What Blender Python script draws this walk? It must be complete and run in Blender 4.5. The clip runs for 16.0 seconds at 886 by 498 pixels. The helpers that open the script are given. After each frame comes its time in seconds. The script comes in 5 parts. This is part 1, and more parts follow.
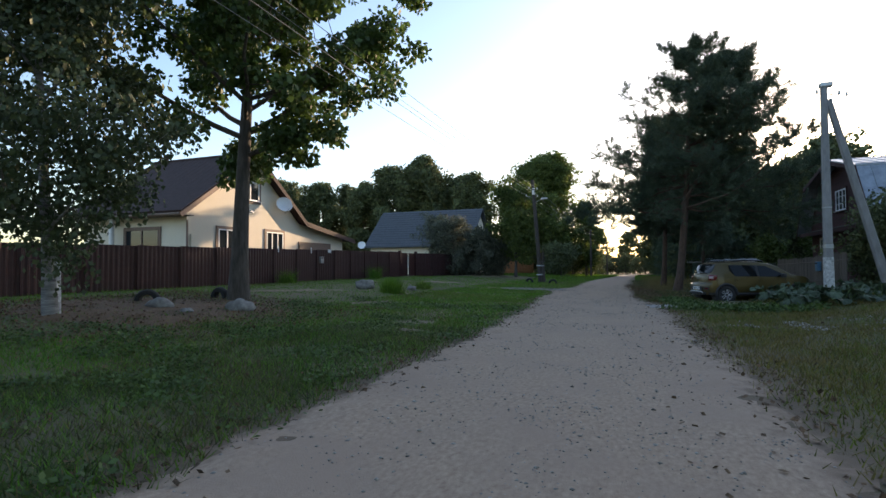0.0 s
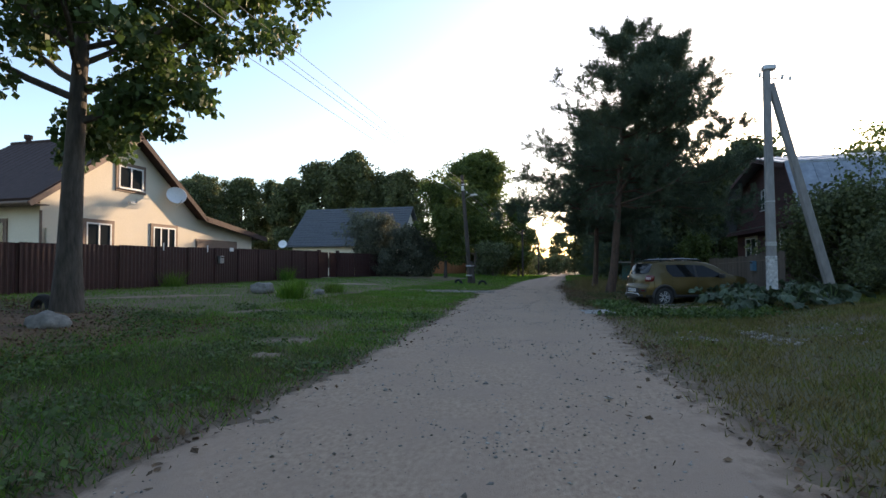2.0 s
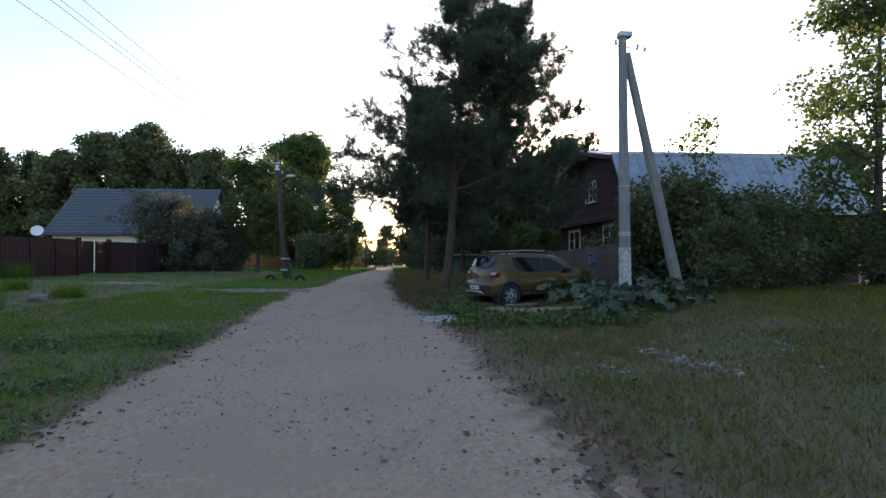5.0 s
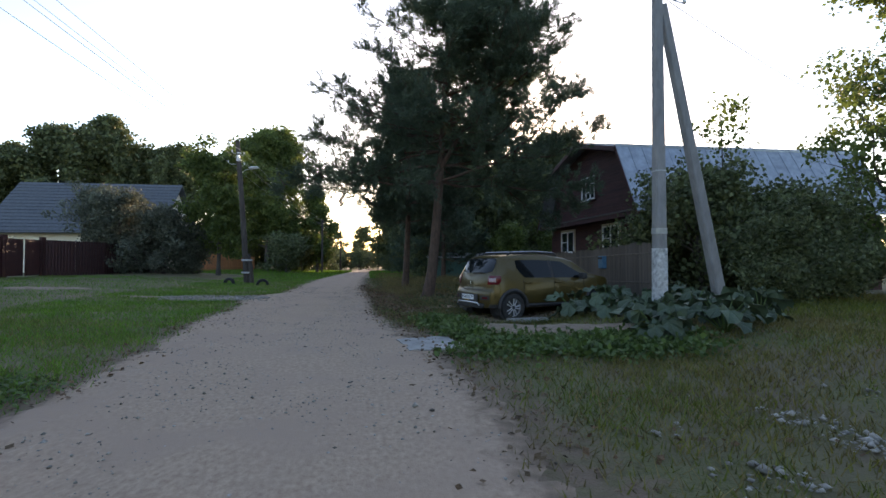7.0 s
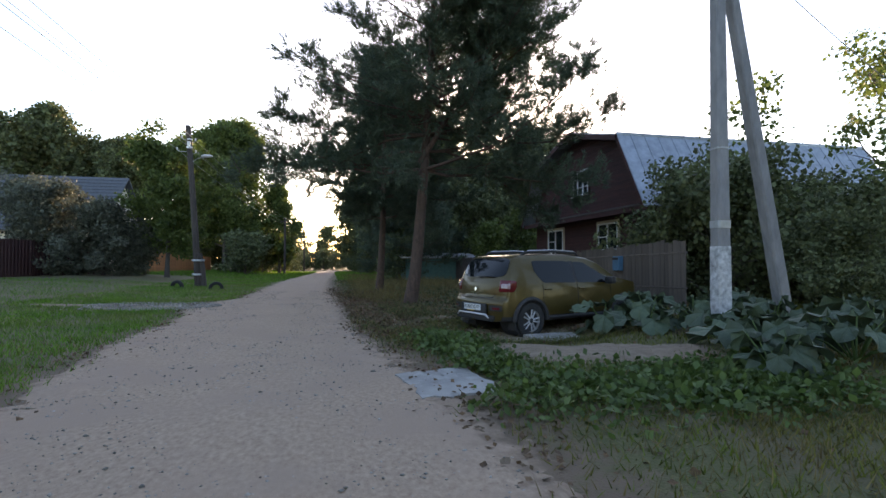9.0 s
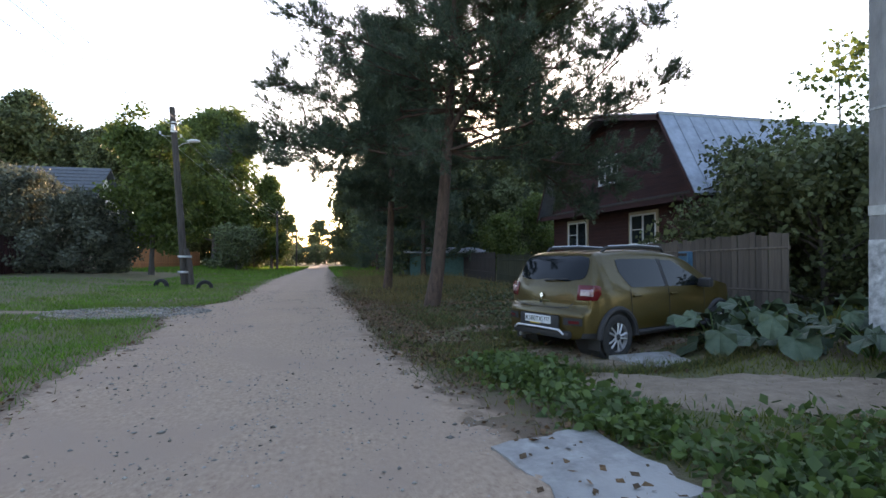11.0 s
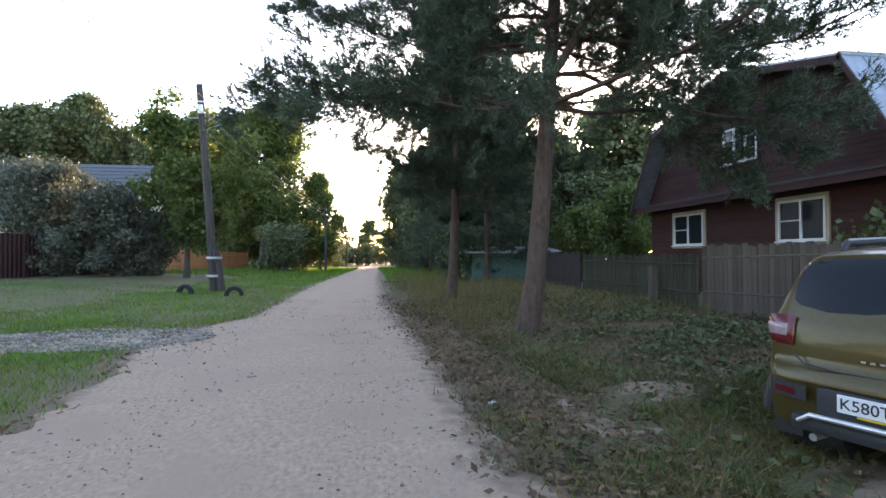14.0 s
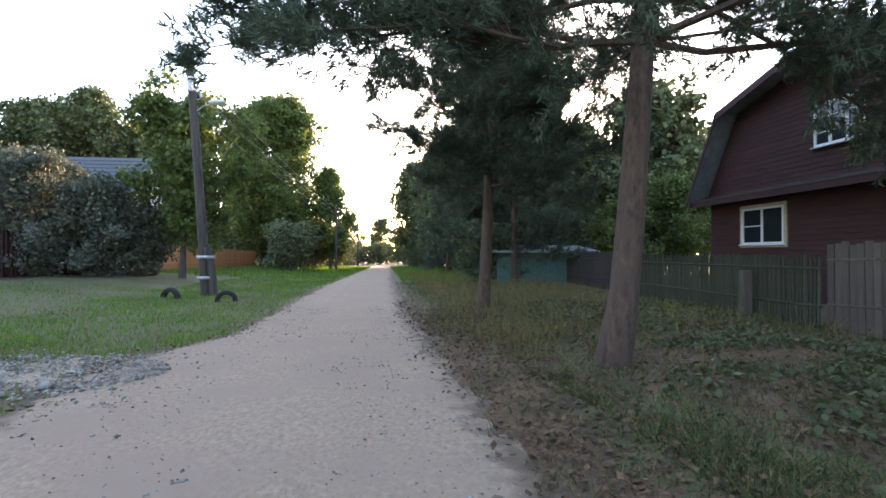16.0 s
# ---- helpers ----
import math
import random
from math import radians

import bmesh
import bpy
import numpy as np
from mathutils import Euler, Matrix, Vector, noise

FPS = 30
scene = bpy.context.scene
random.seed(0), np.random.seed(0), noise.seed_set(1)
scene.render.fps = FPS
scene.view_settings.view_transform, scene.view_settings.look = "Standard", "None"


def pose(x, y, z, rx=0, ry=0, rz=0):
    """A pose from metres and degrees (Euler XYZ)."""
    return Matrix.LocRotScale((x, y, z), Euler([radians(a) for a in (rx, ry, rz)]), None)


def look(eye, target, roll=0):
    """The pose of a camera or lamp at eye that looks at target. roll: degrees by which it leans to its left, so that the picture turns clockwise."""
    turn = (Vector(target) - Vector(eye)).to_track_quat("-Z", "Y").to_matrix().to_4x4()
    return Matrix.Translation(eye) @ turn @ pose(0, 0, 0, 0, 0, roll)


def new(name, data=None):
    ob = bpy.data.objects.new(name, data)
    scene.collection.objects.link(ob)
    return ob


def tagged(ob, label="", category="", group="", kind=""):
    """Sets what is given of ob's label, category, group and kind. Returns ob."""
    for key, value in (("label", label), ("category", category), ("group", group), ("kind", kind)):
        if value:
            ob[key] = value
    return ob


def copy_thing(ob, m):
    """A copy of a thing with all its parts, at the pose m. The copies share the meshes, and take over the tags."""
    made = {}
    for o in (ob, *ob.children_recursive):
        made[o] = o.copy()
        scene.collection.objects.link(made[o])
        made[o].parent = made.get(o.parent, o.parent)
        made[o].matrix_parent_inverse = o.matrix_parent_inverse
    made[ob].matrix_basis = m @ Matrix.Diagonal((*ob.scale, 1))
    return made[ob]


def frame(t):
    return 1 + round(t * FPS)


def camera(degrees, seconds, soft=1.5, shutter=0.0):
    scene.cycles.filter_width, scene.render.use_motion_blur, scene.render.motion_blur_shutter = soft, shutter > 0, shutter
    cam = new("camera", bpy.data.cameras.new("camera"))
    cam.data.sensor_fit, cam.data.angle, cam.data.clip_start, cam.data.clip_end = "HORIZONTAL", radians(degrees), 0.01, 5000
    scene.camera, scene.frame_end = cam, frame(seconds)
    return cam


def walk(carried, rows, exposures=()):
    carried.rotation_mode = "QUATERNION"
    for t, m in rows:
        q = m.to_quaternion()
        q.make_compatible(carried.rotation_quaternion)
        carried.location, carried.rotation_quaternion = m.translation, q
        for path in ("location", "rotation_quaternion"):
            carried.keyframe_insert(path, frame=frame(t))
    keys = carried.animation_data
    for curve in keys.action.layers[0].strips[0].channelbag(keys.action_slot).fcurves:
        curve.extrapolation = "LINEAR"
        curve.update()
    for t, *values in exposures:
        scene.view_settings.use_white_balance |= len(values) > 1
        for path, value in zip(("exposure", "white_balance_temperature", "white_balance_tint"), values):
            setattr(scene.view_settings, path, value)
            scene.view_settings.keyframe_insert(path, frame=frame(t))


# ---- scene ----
cam = camera(82.0, 16.0)
PATH = [
    (0, (0.94, -2.285, 1.343), (0.237, -0.414, 1.41), -0.2),
    (0.5, (0.898, -1.537, 1.346), (0.23, 0.347, 1.411), -0.2),
    (1, (0.88, -0.822, 1.356), (0.252, 1.076, 1.42), -0.2),
    (1.5, (0.853, -0.104, 1.344), (0.288, 1.813, 1.409), -0.2),
    (2, (0.85, 0.596, 1.324), (0.387, 2.54, 1.392), -0.3),
    (2.5, (0.819, 1.299, 1.307), (0.499, 3.272, 1.371), -0.3),
    (3, (0.758, 1.984, 1.305), (0.603, 3.978, 1.361), -0.1),
    (3.5, (0.708, 2.693, 1.317), (0.708, 4.693, 1.367), -0.1),
    (4, (0.669, 3.372, 1.326), (0.777, 5.368, 1.367), -0.2),
    (4.5, (0.664, 3.997, 1.33), (0.833, 5.99, 1.369), -0.3),
    (4.7, (0.676, 4.261, 1.33), (0.86, 6.252, 1.366), -0.3),
    (6.8, (0.788, 7.379, 1.335), (1.07, 9.358, 1.378), -0.1),
    (7, (0.78, 7.658, 1.322), (1.073, 9.636, 1.368), 0.0),
    (7.5, (0.724, 8.349, 1.333), (1.045, 10.322, 1.379), 0.2),
    (8, (0.668, 8.972, 1.338), (1.02, 10.94, 1.385), 0.2),
    (8.5, (0.627, 9.654, 1.334), (1.014, 11.616, 1.381), 0.1),
    (8.7, (0.594, 9.907, 1.324), (0.999, 11.865, 1.373), 0.1),
    (10.8, (0.095, 12.395, 1.387), (0.571, 14.338, 1.414), -0.1),
    (11, (0.073, 12.662, 1.399), (0.535, 14.608, 1.423), -0.1),
    (11.5, (0.026, 13.401, 1.418), (0.456, 15.354, 1.438), -0.2),
    (12, (0.041, 14.159, 1.414), (0.427, 16.122, 1.437), -0.2),
    (12.5, (0.082, 14.91, 1.424), (0.427, 16.879, 1.446), -0.3),
    (13, (0.093, 15.599, 1.442), (0.407, 17.574, 1.462), -0.4),
    (13.5, (0.138, 16.305, 1.438), (0.425, 18.284, 1.459), -0.4),
    (14, (0.124, 16.98, 1.421), (0.399, 18.961, 1.446), -0.2),
    (14.5, (0.135, 17.65, 1.389), (0.394, 19.633, 1.421), -0.2),
    (15, (0.107, 18.367, 1.406), (0.355, 20.352, 1.434), -0.2),
    (15.5, (0.051, 19.075, 1.416), (0.292, 21.061, 1.442), -0.1),
    (16, (0.01, 19.801, 1.44), (0.241, 21.788, 1.461), -0.0),
]
walk(cam, [(t, look(eye, target, roll)) for t, eye, target, roll in PATH],
     exposures=[(0, 1.6, 7400, 18), (4, 1.75, 7400, 20), (8, 2.1, 7800, 23), (11, 2.55, 8000, 25), (14, 3.1, 8100, 25), (16, 3.15, 8100, 25)])

# ---- world, sun ----
SUN_DIR = Vector((0.29, 0.943, 0.17)).normalized()
world = bpy.data.worlds.new("world")
scene.world = world
world.use_nodes = True
wn = world.node_tree.nodes
sky = wn.new("ShaderNodeTexSky")
sky.sky_type = 'NISHITA'
sky.sun_disc = False
sky.sun_elevation = math.asin(SUN_DIR.z)
sky.sun_rotation = math.atan2(SUN_DIR.x, SUN_DIR.y)
sky.air_density, sky.dust_density, sky.ozone_density = 1.0, 0.8, 2.5
wn["Background"].inputs["Strength"].default_value = 0.15
world.node_tree.links.new(sky.outputs[0], wn["Background"].inputs["Color"])
sun = new("sun", bpy.data.lights.new("sun", 'SUN'))
sun.data.energy, sun.data.angle, sun.data.color = 3.0, radians(0.6), (1.0, 0.80, 0.56)
sun.matrix_world = look((0, 0, 40), Vector((0, 0, 40)) - SUN_DIR)

# ---- helpers for building ----


def sm(a, b, x):
    t = min(1.0, max(0.0, (x - a) / (b - a)))
    return t * t * (3 - 2 * t)


def hz(x, y):
    """Height of the ground."""
    z = 0.45 * sm(-4, -14, x) + 0.3 * sm(4, 7.5, x) * (1 - sm(19, 25, y)) + 0.1 * sm(3, 7, x) * sm(19, 25, y)
    z -= 0.06 * math.exp(-((x - 4.6) / 1.9) ** 2 - ((y - 19.6) / 1.3) ** 2)
    if y > 45:
        z -= 0.012 * (min(y, 300) - 45)
    return z


def gz(x, y):
    """Height of the ground with its small bumps."""
    near = sm(60, 50, abs(y)) if abs(y) < 60 else 0
    return hz(x, y) + 0.03 * (noise.noise((x * 0.6, y * 0.6, 0)) + 0.5 * noise.noise((x * 1.9, y * 1.9, 3))) * near


def road_edges(y):
    left = -1.95 - 0.7 * sm(4, 24, y) - 0.35 * math.exp(-((y - 20) / 3.5) ** 2) - 0.9 * math.exp(-((y - 26.2) / 2.2) ** 2)
    right = 1.95 + 0.35 * sm(11, 4, y) - 0.95 * sm(13, 22, y) - 0.5 * sm(22, 36, y)
    if y > 45:
        right += 0.012 * (y - 45)
        left += 0.012 * (y - 45)
    return left, right


class Geo:
    """Collects faces for one mesh."""

    def __init__(self):
        self.v, self.f = [], []

    def add(self, verts, faces):
        n = len(self.v)
        self.v += [tuple(p) for p in verts]
        self.f += [tuple(n + i for i in f) for f in faces]
        return self

    def box(self, c, s, m=None):
        vs = [Vector((sx * s[0] / 2, sy * s[1] / 2, sz * s[2] / 2)) for sx in (-1, 1) for sy in (-1, 1) for sz in (-1, 1)]
        vs = [(m @ p if m else p) + Vector(c) for p in vs]
        return self.add(vs, [(0, 1, 3, 2), (4, 6, 7, 5), (0, 4, 5, 1), (2, 3, 7, 6), (0, 2, 6, 4), (1, 5, 7, 3)])

    def bevel_box(self, c, s, b):
        bm = bmesh.new()
        bmesh.ops.create_cube(bm, size=1.0)
        bmesh.ops.scale(bm, vec=s, verts=bm.verts)
        bmesh.ops.bevel(bm, geom=list(bm.edges), offset=b, segments=2, affect='EDGES', profile=0.6)
        bm.verts.index_update()
        vs = [p.co + Vector(c) for p in bm.verts]
        fs = [[p.index for p in f.verts] for f in bm.faces]
        bm.free()
        return self.add(vs, fs)

    def tube(self, pts, radii, n=8, cap=True):
        pts = [Vector(p) for p in pts]
        rings, faces = [], []
        side = Vector((1, 0, 0))
        for i, p in enumerate(pts):
            d = (pts[min(i + 1, len(pts) - 1)] - pts[max(i - 1, 0)]).normalized()
            if abs(d.dot(side)) > 0.95:
                side = Vector((0, 1, 0))
            a = (side - d * side.dot(d)).normalized()
            b = d.cross(a)
            side = a
            for k in range(n):
                w = 2 * math.pi * k / n
                rings.append(p + (a * math.cos(w) + b * math.sin(w)) * radii[i])
        for i in range(len(pts) - 1):
            for k in range(n):
                k2 = (k + 1) % n
                faces.append((i * n + k, i * n + k2, (i + 1) * n + k2, (i + 1) * n + k))
        if cap:
            faces.append(tuple(range(n - 1, -1, -1)))
            faces.append(tuple(range((len(pts) - 1) * n, len(pts) * n)))
        return self.add(rings, faces)

    def lathe(self, profile, n=24, axis='Z'):
        vs, fs = [], []
        for r, h in profile:
            for k in range(n):
                w = 2 * math.pi * k / n
                x, y = r * math.cos(w), r * math.sin(w)
                vs.append((x, y, h) if axis == 'Z' else (x, h, y))
        for i in range(len(profile) - 1):
            for k in range(n):
                k2 = (k + 1) % n
                fs.append((i * n + k, i * n + k2, (i + 1) * n + k2, (i + 1) * n + k))
        return self.add(vs, fs)

    def extrude(self, outline, vec):
        """A prism from a flat outline."""
        n = len(outline)
        o = [Vector(p) for p in outline]
        vs = o + [p + Vector(vec) for p in o]
        fs = [tuple(range(n - 1, -1, -1)), tuple(range(n, 2 * n))]
        fs += [(i, (i + 1) % n, n + (i + 1) % n, n + i) for i in range(n)]
        return self.add(vs, fs)

    def moved(self, m):
        self.v = [tuple(m @ Vector(p)) for p in self.v]
        return self

    def mesh(self, name, smooth=False):
        me = bpy.data.meshes.new(name)
        me.from_pydata(self.v, [], self.f)
        bm = bmesh.new()
        bm.from_mesh(me)
        bmesh.ops.recalc_face_normals(bm, faces=bm.faces)
        bm.to_mesh(me)
        bm.free()
        if smooth:
            me.polygons.foreach_set("use_smooth", [True] * len(me.polygons))
            me.set_sharp_from_angle(angle=radians(40))
        return me


def array_mesh(name, verts, corners):
    """A mesh of many faces with the same number of corners, from arrays."""
    me = bpy.data.meshes.new(name)
    nf, k = corners.shape
    me.vertices.add(len(verts))
    me.vertices.foreach_set("co", np.asarray(verts, dtype=np.float32).ravel())
    me.loops.add(nf * k)
    me.loops.foreach_set("vertex_index", corners.astype(np.int32).ravel())
    me.polygons.add(nf)
    me.polygons.foreach_set("loop_start", np.arange(0, nf * k, k, dtype=np.int32))
    me.polygons.foreach_set("loop_total", np.full(nf, k, dtype=np.int32))
    me.update(calc_edges=True)
    return me


def part(name, geo, material, parent=None, label="", smooth=False):
    me = geo.mesh(name, smooth) if isinstance(geo, Geo) else geo
    if not me.materials:
        me.materials.append(material)
    ob = new(name, me)
    ob.parent = parent
    if label:
        ob["label"] = label
    return ob


def thing(name, m, label, category, group="", kind=""):
    ob = new(name)
    ob.matrix_world = m
    return tagged(ob, label, category, group, kind)


# ---- materials ----


def mat(name, c1, c2, rough=0.85, scale=6.0, bump=0.3, bscale=60.0, metal=0.0, c3=None, big=0.7, stretch=(1, 1, 1), vary=0.0, island=0.0, trans=0.0, coat=0.0):
    """Two or three colours mixed by noise at two scales, with fine relief."""
    m = bpy.data.materials.new(name)
    m.use_nodes = True
    nt = m.node_tree
    n, l = nt.nodes, nt.links
    bsdf = n["Principled BSDF"]
    bsdf.inputs["Roughness"].default_value = rough
    bsdf.inputs["Metallic"].default_value = metal
    bsdf.inputs["Coat Weight"].default_value = coat
    tc = n.new("ShaderNodeTexCoord")
    mp = n.new("ShaderNodeMapping")
    mp.inputs["Scale"].default_value = stretch
    l.new(tc.outputs["Object"], mp.inputs["Vector"])
    fine = n.new("ShaderNodeTexNoise")
    fine.inputs["Scale"].default_value = scale
    fine.inputs["Detail"].default_value = 6
    fine.inputs["Roughness"].default_value = 0.65
    l.new(mp.outputs[0], fine.inputs["Vector"])
    coarse = n.new("ShaderNodeTexNoise")
    coarse.inputs["Scale"].default_value = big
    coarse.inputs["Detail"].default_value = 3
    l.new(tc.outputs["Object"], coarse.inputs["Vector"])
    ramp = n.new("ShaderNodeValToRGB")
    ramp.color_ramp.elements[0].position, ramp.color_ramp.elements[1].position = 0.32, 0.68
    ramp.color_ramp.elements[0].color, ramp.color_ramp.elements[1].color = (*c1, 1), (*c2, 1)
    l.new(fine.outputs["Fac"], ramp.inputs["Fac"])
    col = ramp.outputs["Color"]
    if c3:
        r2 = n.new("ShaderNodeValToRGB")
        r2.color_ramp.elements[0].position, r2.color_ramp.elements[1].position = 0.45, 0.65
        l.new(coarse.outputs["Fac"], r2.inputs["Fac"])
        mx = n.new("ShaderNodeMix")
        mx.data_type = 'RGBA'
        l.new(r2.outputs["Color"], mx.inputs["Factor"])
        l.new(col, mx.inputs["A"])
        mx.inputs["B"].default_value = (*c3, 1)
        col = mx.outputs["Result"]
    if vary or island:
        hsv = n.new("ShaderNodeHueSaturation")
        src = n.new("ShaderNodeObjectInfo").outputs["Random"] if vary else n.new("ShaderNodeNewGeometry").outputs["Random Per Island"]
        mr = n.new("ShaderNodeMapRange")
        a = vary or island
        mr.inputs["To Min"].default_value, mr.inputs["To Max"].default_value = 1 - a, 1 + a
        l.new(src, mr.inputs["Value"])
        l.new(mr.outputs[0], hsv.inputs["Value"])
        l.new(col, hsv.inputs["Color"])
        col = hsv.outputs["Color"]
    l.new(col, bsdf.inputs["Base Color"])
    if bump:
        bn = n.new("ShaderNodeTexNoise")
        bn.inputs["Scale"].default_value = bscale
        bn.inputs["Detail"].default_value = 4
        l.new(mp.outputs[0], bn.inputs["Vector"])
        bp = n.new("ShaderNodeBump")
        bp.inputs["Strength"].default_value = bump
        bp.inputs["Distance"].default_value = 0.02
        l.new(bn.outputs["Fac"], bp.inputs["Height"])
        l.new(bp.outputs[0], bsdf.inputs["Normal"])
    if trans:
        tr = n.new("ShaderNodeBsdfTranslucent")
        ms = n.new("ShaderNodeMixShader")
        ms.inputs[0].default_value = trans
        l.new(col, tr.inputs["Color"])
        l.new(bsdf.outputs[0], ms.inputs[1])
        l.new(tr.outputs[0], ms.inputs[2])
        l.new(ms.outputs[0], n["Material Output"].inputs["Surface"])
    return m


def glass(name, tint=(0.02, 0.025, 0.03), rough=0.04):
    m = bpy.data.materials.new(name)
    m.use_nodes = True
    b = m.node_tree.nodes["Principled BSDF"]
    b.inputs["Base Color"].default_value = (*tint, 1)
    b.inputs["Roughness"].default_value = rough
    b.inputs["Specular IOR Level"].default_value = 0.45
    return m


def soil_edge(m, bare):
    """Mixes bare reddish soil into a ground material where the mesh's attribute asks for it."""
    n, l = m.node_tree.nodes, m.node_tree.links
    bsdf = n["Principled BSDF"]
    col = bsdf.inputs["Base Color"].links[0].from_socket
    at = n.new("ShaderNodeAttribute")
    at.attribute_name = "bare"
    tc = n.new("ShaderNodeTexCoord")
    nz = n.new("ShaderNodeTexNoise")
    nz.inputs["Scale"].default_value = 5.0
    nz.inputs["Detail"].default_value = 6
    l.new(tc.outputs["Object"], nz.inputs["Vector"])
    ad = n.new("ShaderNodeMath")
    ad.operation = 'ADD'
    l.new(at.outputs["Fac"], ad.inputs[0])
    l.new(nz.outputs["Fac"], ad.inputs[1])
    mr = n.new("ShaderNodeMapRange")
    mr.inputs["From Min"].default_value, mr.inputs["From Max"].default_value = 0.8, 1.15
    l.new(ad.outputs[0], mr.inputs["Value"])
    mx = n.new("ShaderNodeMix")
    mx.data_type = 'RGBA'
    l.new(mr.outputs[0], mx.inputs["Factor"])
    l.new(col, mx.inputs["A"])
    mx.inputs["B"].default_value = (*bare, 1)
    l.new(mx.outputs["Result"], bsdf.inputs["Base Color"])


M_SOIL = mat("soil_with_short_grass", (0.075, 0.08, 0.028), (0.135, 0.125, 0.05), 0.95, 22, 0.9, 45, c3=(0.14, 0.105, 0.062), big=0.6)
M_ROAD = mat("packed_gravel_road", (0.295, 0.195, 0.135), (0.465, 0.335, 0.235), 0.95, 26, 0.45, 110, c3=(0.36, 0.25, 0.18), big=0.8, stretch=(1, 0.6, 1))
soil_edge(M_SOIL, (0.17, 0.115, 0.075))
soil_edge(M_ROAD, (0.18, 0.122, 0.08))
M_SAND = mat("bare_sand", (0.185, 0.13, 0.088), (0.29, 0.215, 0.15), 0.95, 7, 0.5, 30)
M_LITTER = mat("leaf_litter", (0.065, 0.036, 0.02), (0.22, 0.122, 0.062), 0.95, 26, 1.0, 40, c3=(0.095, 0.06, 0.03), big=1.3, island=0.4)
M_CONC = mat("weathered_concrete", (0.21, 0.2, 0.185), (0.38, 0.365, 0.34), 0.9, 6, 0.4, 50, c3=(0.38, 0.36, 0.33))
M_STONE = mat("grey_pebble", (0.19, 0.172, 0.15), (0.37, 0.34, 0.30), 0.9, 20, 0.3, 60, island=0.45)
M_DARKSTONE = mat("dark_clod", (0.09, 0.075, 0.06), (0.19, 0.16, 0.13), 0.95, 20, 0.3, 60, island=0.4)
M_STUCCO = mat("cream_stucco", (0.72, 0.63, 0.50), (0.80, 0.71, 0.58), 0.9, 14, 0.25, 90, c3=(0.70, 0.62, 0.50), big=0.3)
M_ROOF = mat("dark_brown_metal_roof", (0.042, 0.022, 0.02), (0.068, 0.038, 0.034), 0.85, 5, 0.1, 30, metal=0.0)
M_FENCE = mat("dark_brown_sheet_metal", (0.042, 0.013, 0.013), (0.062, 0.019, 0.018), 0.5, 3, 0.08, 30, vary=0.12)
M_TRIM = mat("brown_window_trim", (0.17, 0.11, 0.085), (0.24, 0.16, 0.12), 0.7, 12, 0.15, 60)
M_WHITE = mat("white_plastic_frame", (0.72, 0.73, 0.74), (0.82, 0.82, 0.82), 0.4, 8, 0.05, 60)
M_GLASS = glass("window_glass")
M_GREYROOF = mat("grey_metal_tile_roof", (0.06, 0.068, 0.08), (0.095, 0.105, 0.12), 0.75, 4, 0.15, 20)
M_GALV = mat("galvanised_seam_roof", (0.26, 0.29, 0.32), (0.42, 0.46, 0.50), 0.38, 3, 0.1, 14, metal=0.55, vary=0.08)
M_BARN = mat("dark_red_painted_boards", (0.05, 0.016, 0.015), (0.082, 0.027, 0.024), 0.8, 9, 0.3, 40, stretch=(1, 0.15, 1), vary=0.15)
M_OLDWOOD = mat("grey_weathered_boards", (0.075, 0.058, 0.048), (0.145, 0.115, 0.095), 0.9, 10, 0.4, 50, stretch=(1, 1, 0.12), vary=0.22)
M_PICKET = mat("mossy_old_pickets", (0.035, 0.042, 0.026), (0.08, 0.08, 0.05), 0.95, 10, 0.4, 50, stretch=(1, 1, 0.15), vary=0.25)
M_ORANGE = mat("orange_stained_boards", (0.36, 0.13, 0.045), (0.50, 0.20, 0.07), 0.7, 8, 0.3, 40, stretch=(1, 1, 0.15), vary=0.2)
M_POLE = mat("tarred_pole_wood", (0.04, 0.032, 0.028), (0.10, 0.082, 0.07), 0.9, 14, 0.5, 40, stretch=(1, 1, 0.08))
M_CPOLE = mat("concrete_pole", (0.20, 0.195, 0.195), (0.32, 0.31, 0.305), 0.9, 6, 0.3, 50, stretch=(1, 1, 0.3))
M_LIME = mat("whitewash", (0.22, 0.22, 0.22), (0.70, 0.70, 0.70), 0.85, 9, 0.4, 30)
M_BARK = mat("dark_maple_bark", (0.05, 0.042, 0.035), (0.12, 0.10, 0.085), 0.95, 9, 0.9, 22, stretch=(1, 1, 0.25))
M_PINEBARK = mat("pine_bark", (0.045, 0.028, 0.022), (0.14, 0.085, 0.062), 0.95, 14, 1.0, 22, stretch=(1, 1, 0.35), c3=(0.085, 0.055, 0.042), big=2.0)
M_BIRCH = mat("birch_bark", (0.07, 0.065, 0.06), (0.34, 0.33, 0.31), 0.85, 6, 0.4, 20, stretch=(0.4, 0.4, 3))
M_LEAF = mat("maple_leaf", (0.045, 0.085, 0.022), (0.085, 0.14, 0.035), 0.6, 2, 0, island=0.35, trans=0.35)
M_BLEAF = mat("birch_leaf", (0.05, 0.075, 0.03), (0.085, 0.11, 0.045), 0.6, 2, 0, island=0.35, trans=0.3)
M_FLEAF = mat("woodland_leaf", (0.065, 0.09, 0.036), (0.12, 0.14, 0.055), 0.7, 1.5, 0, island=0.4, trans=0.2)
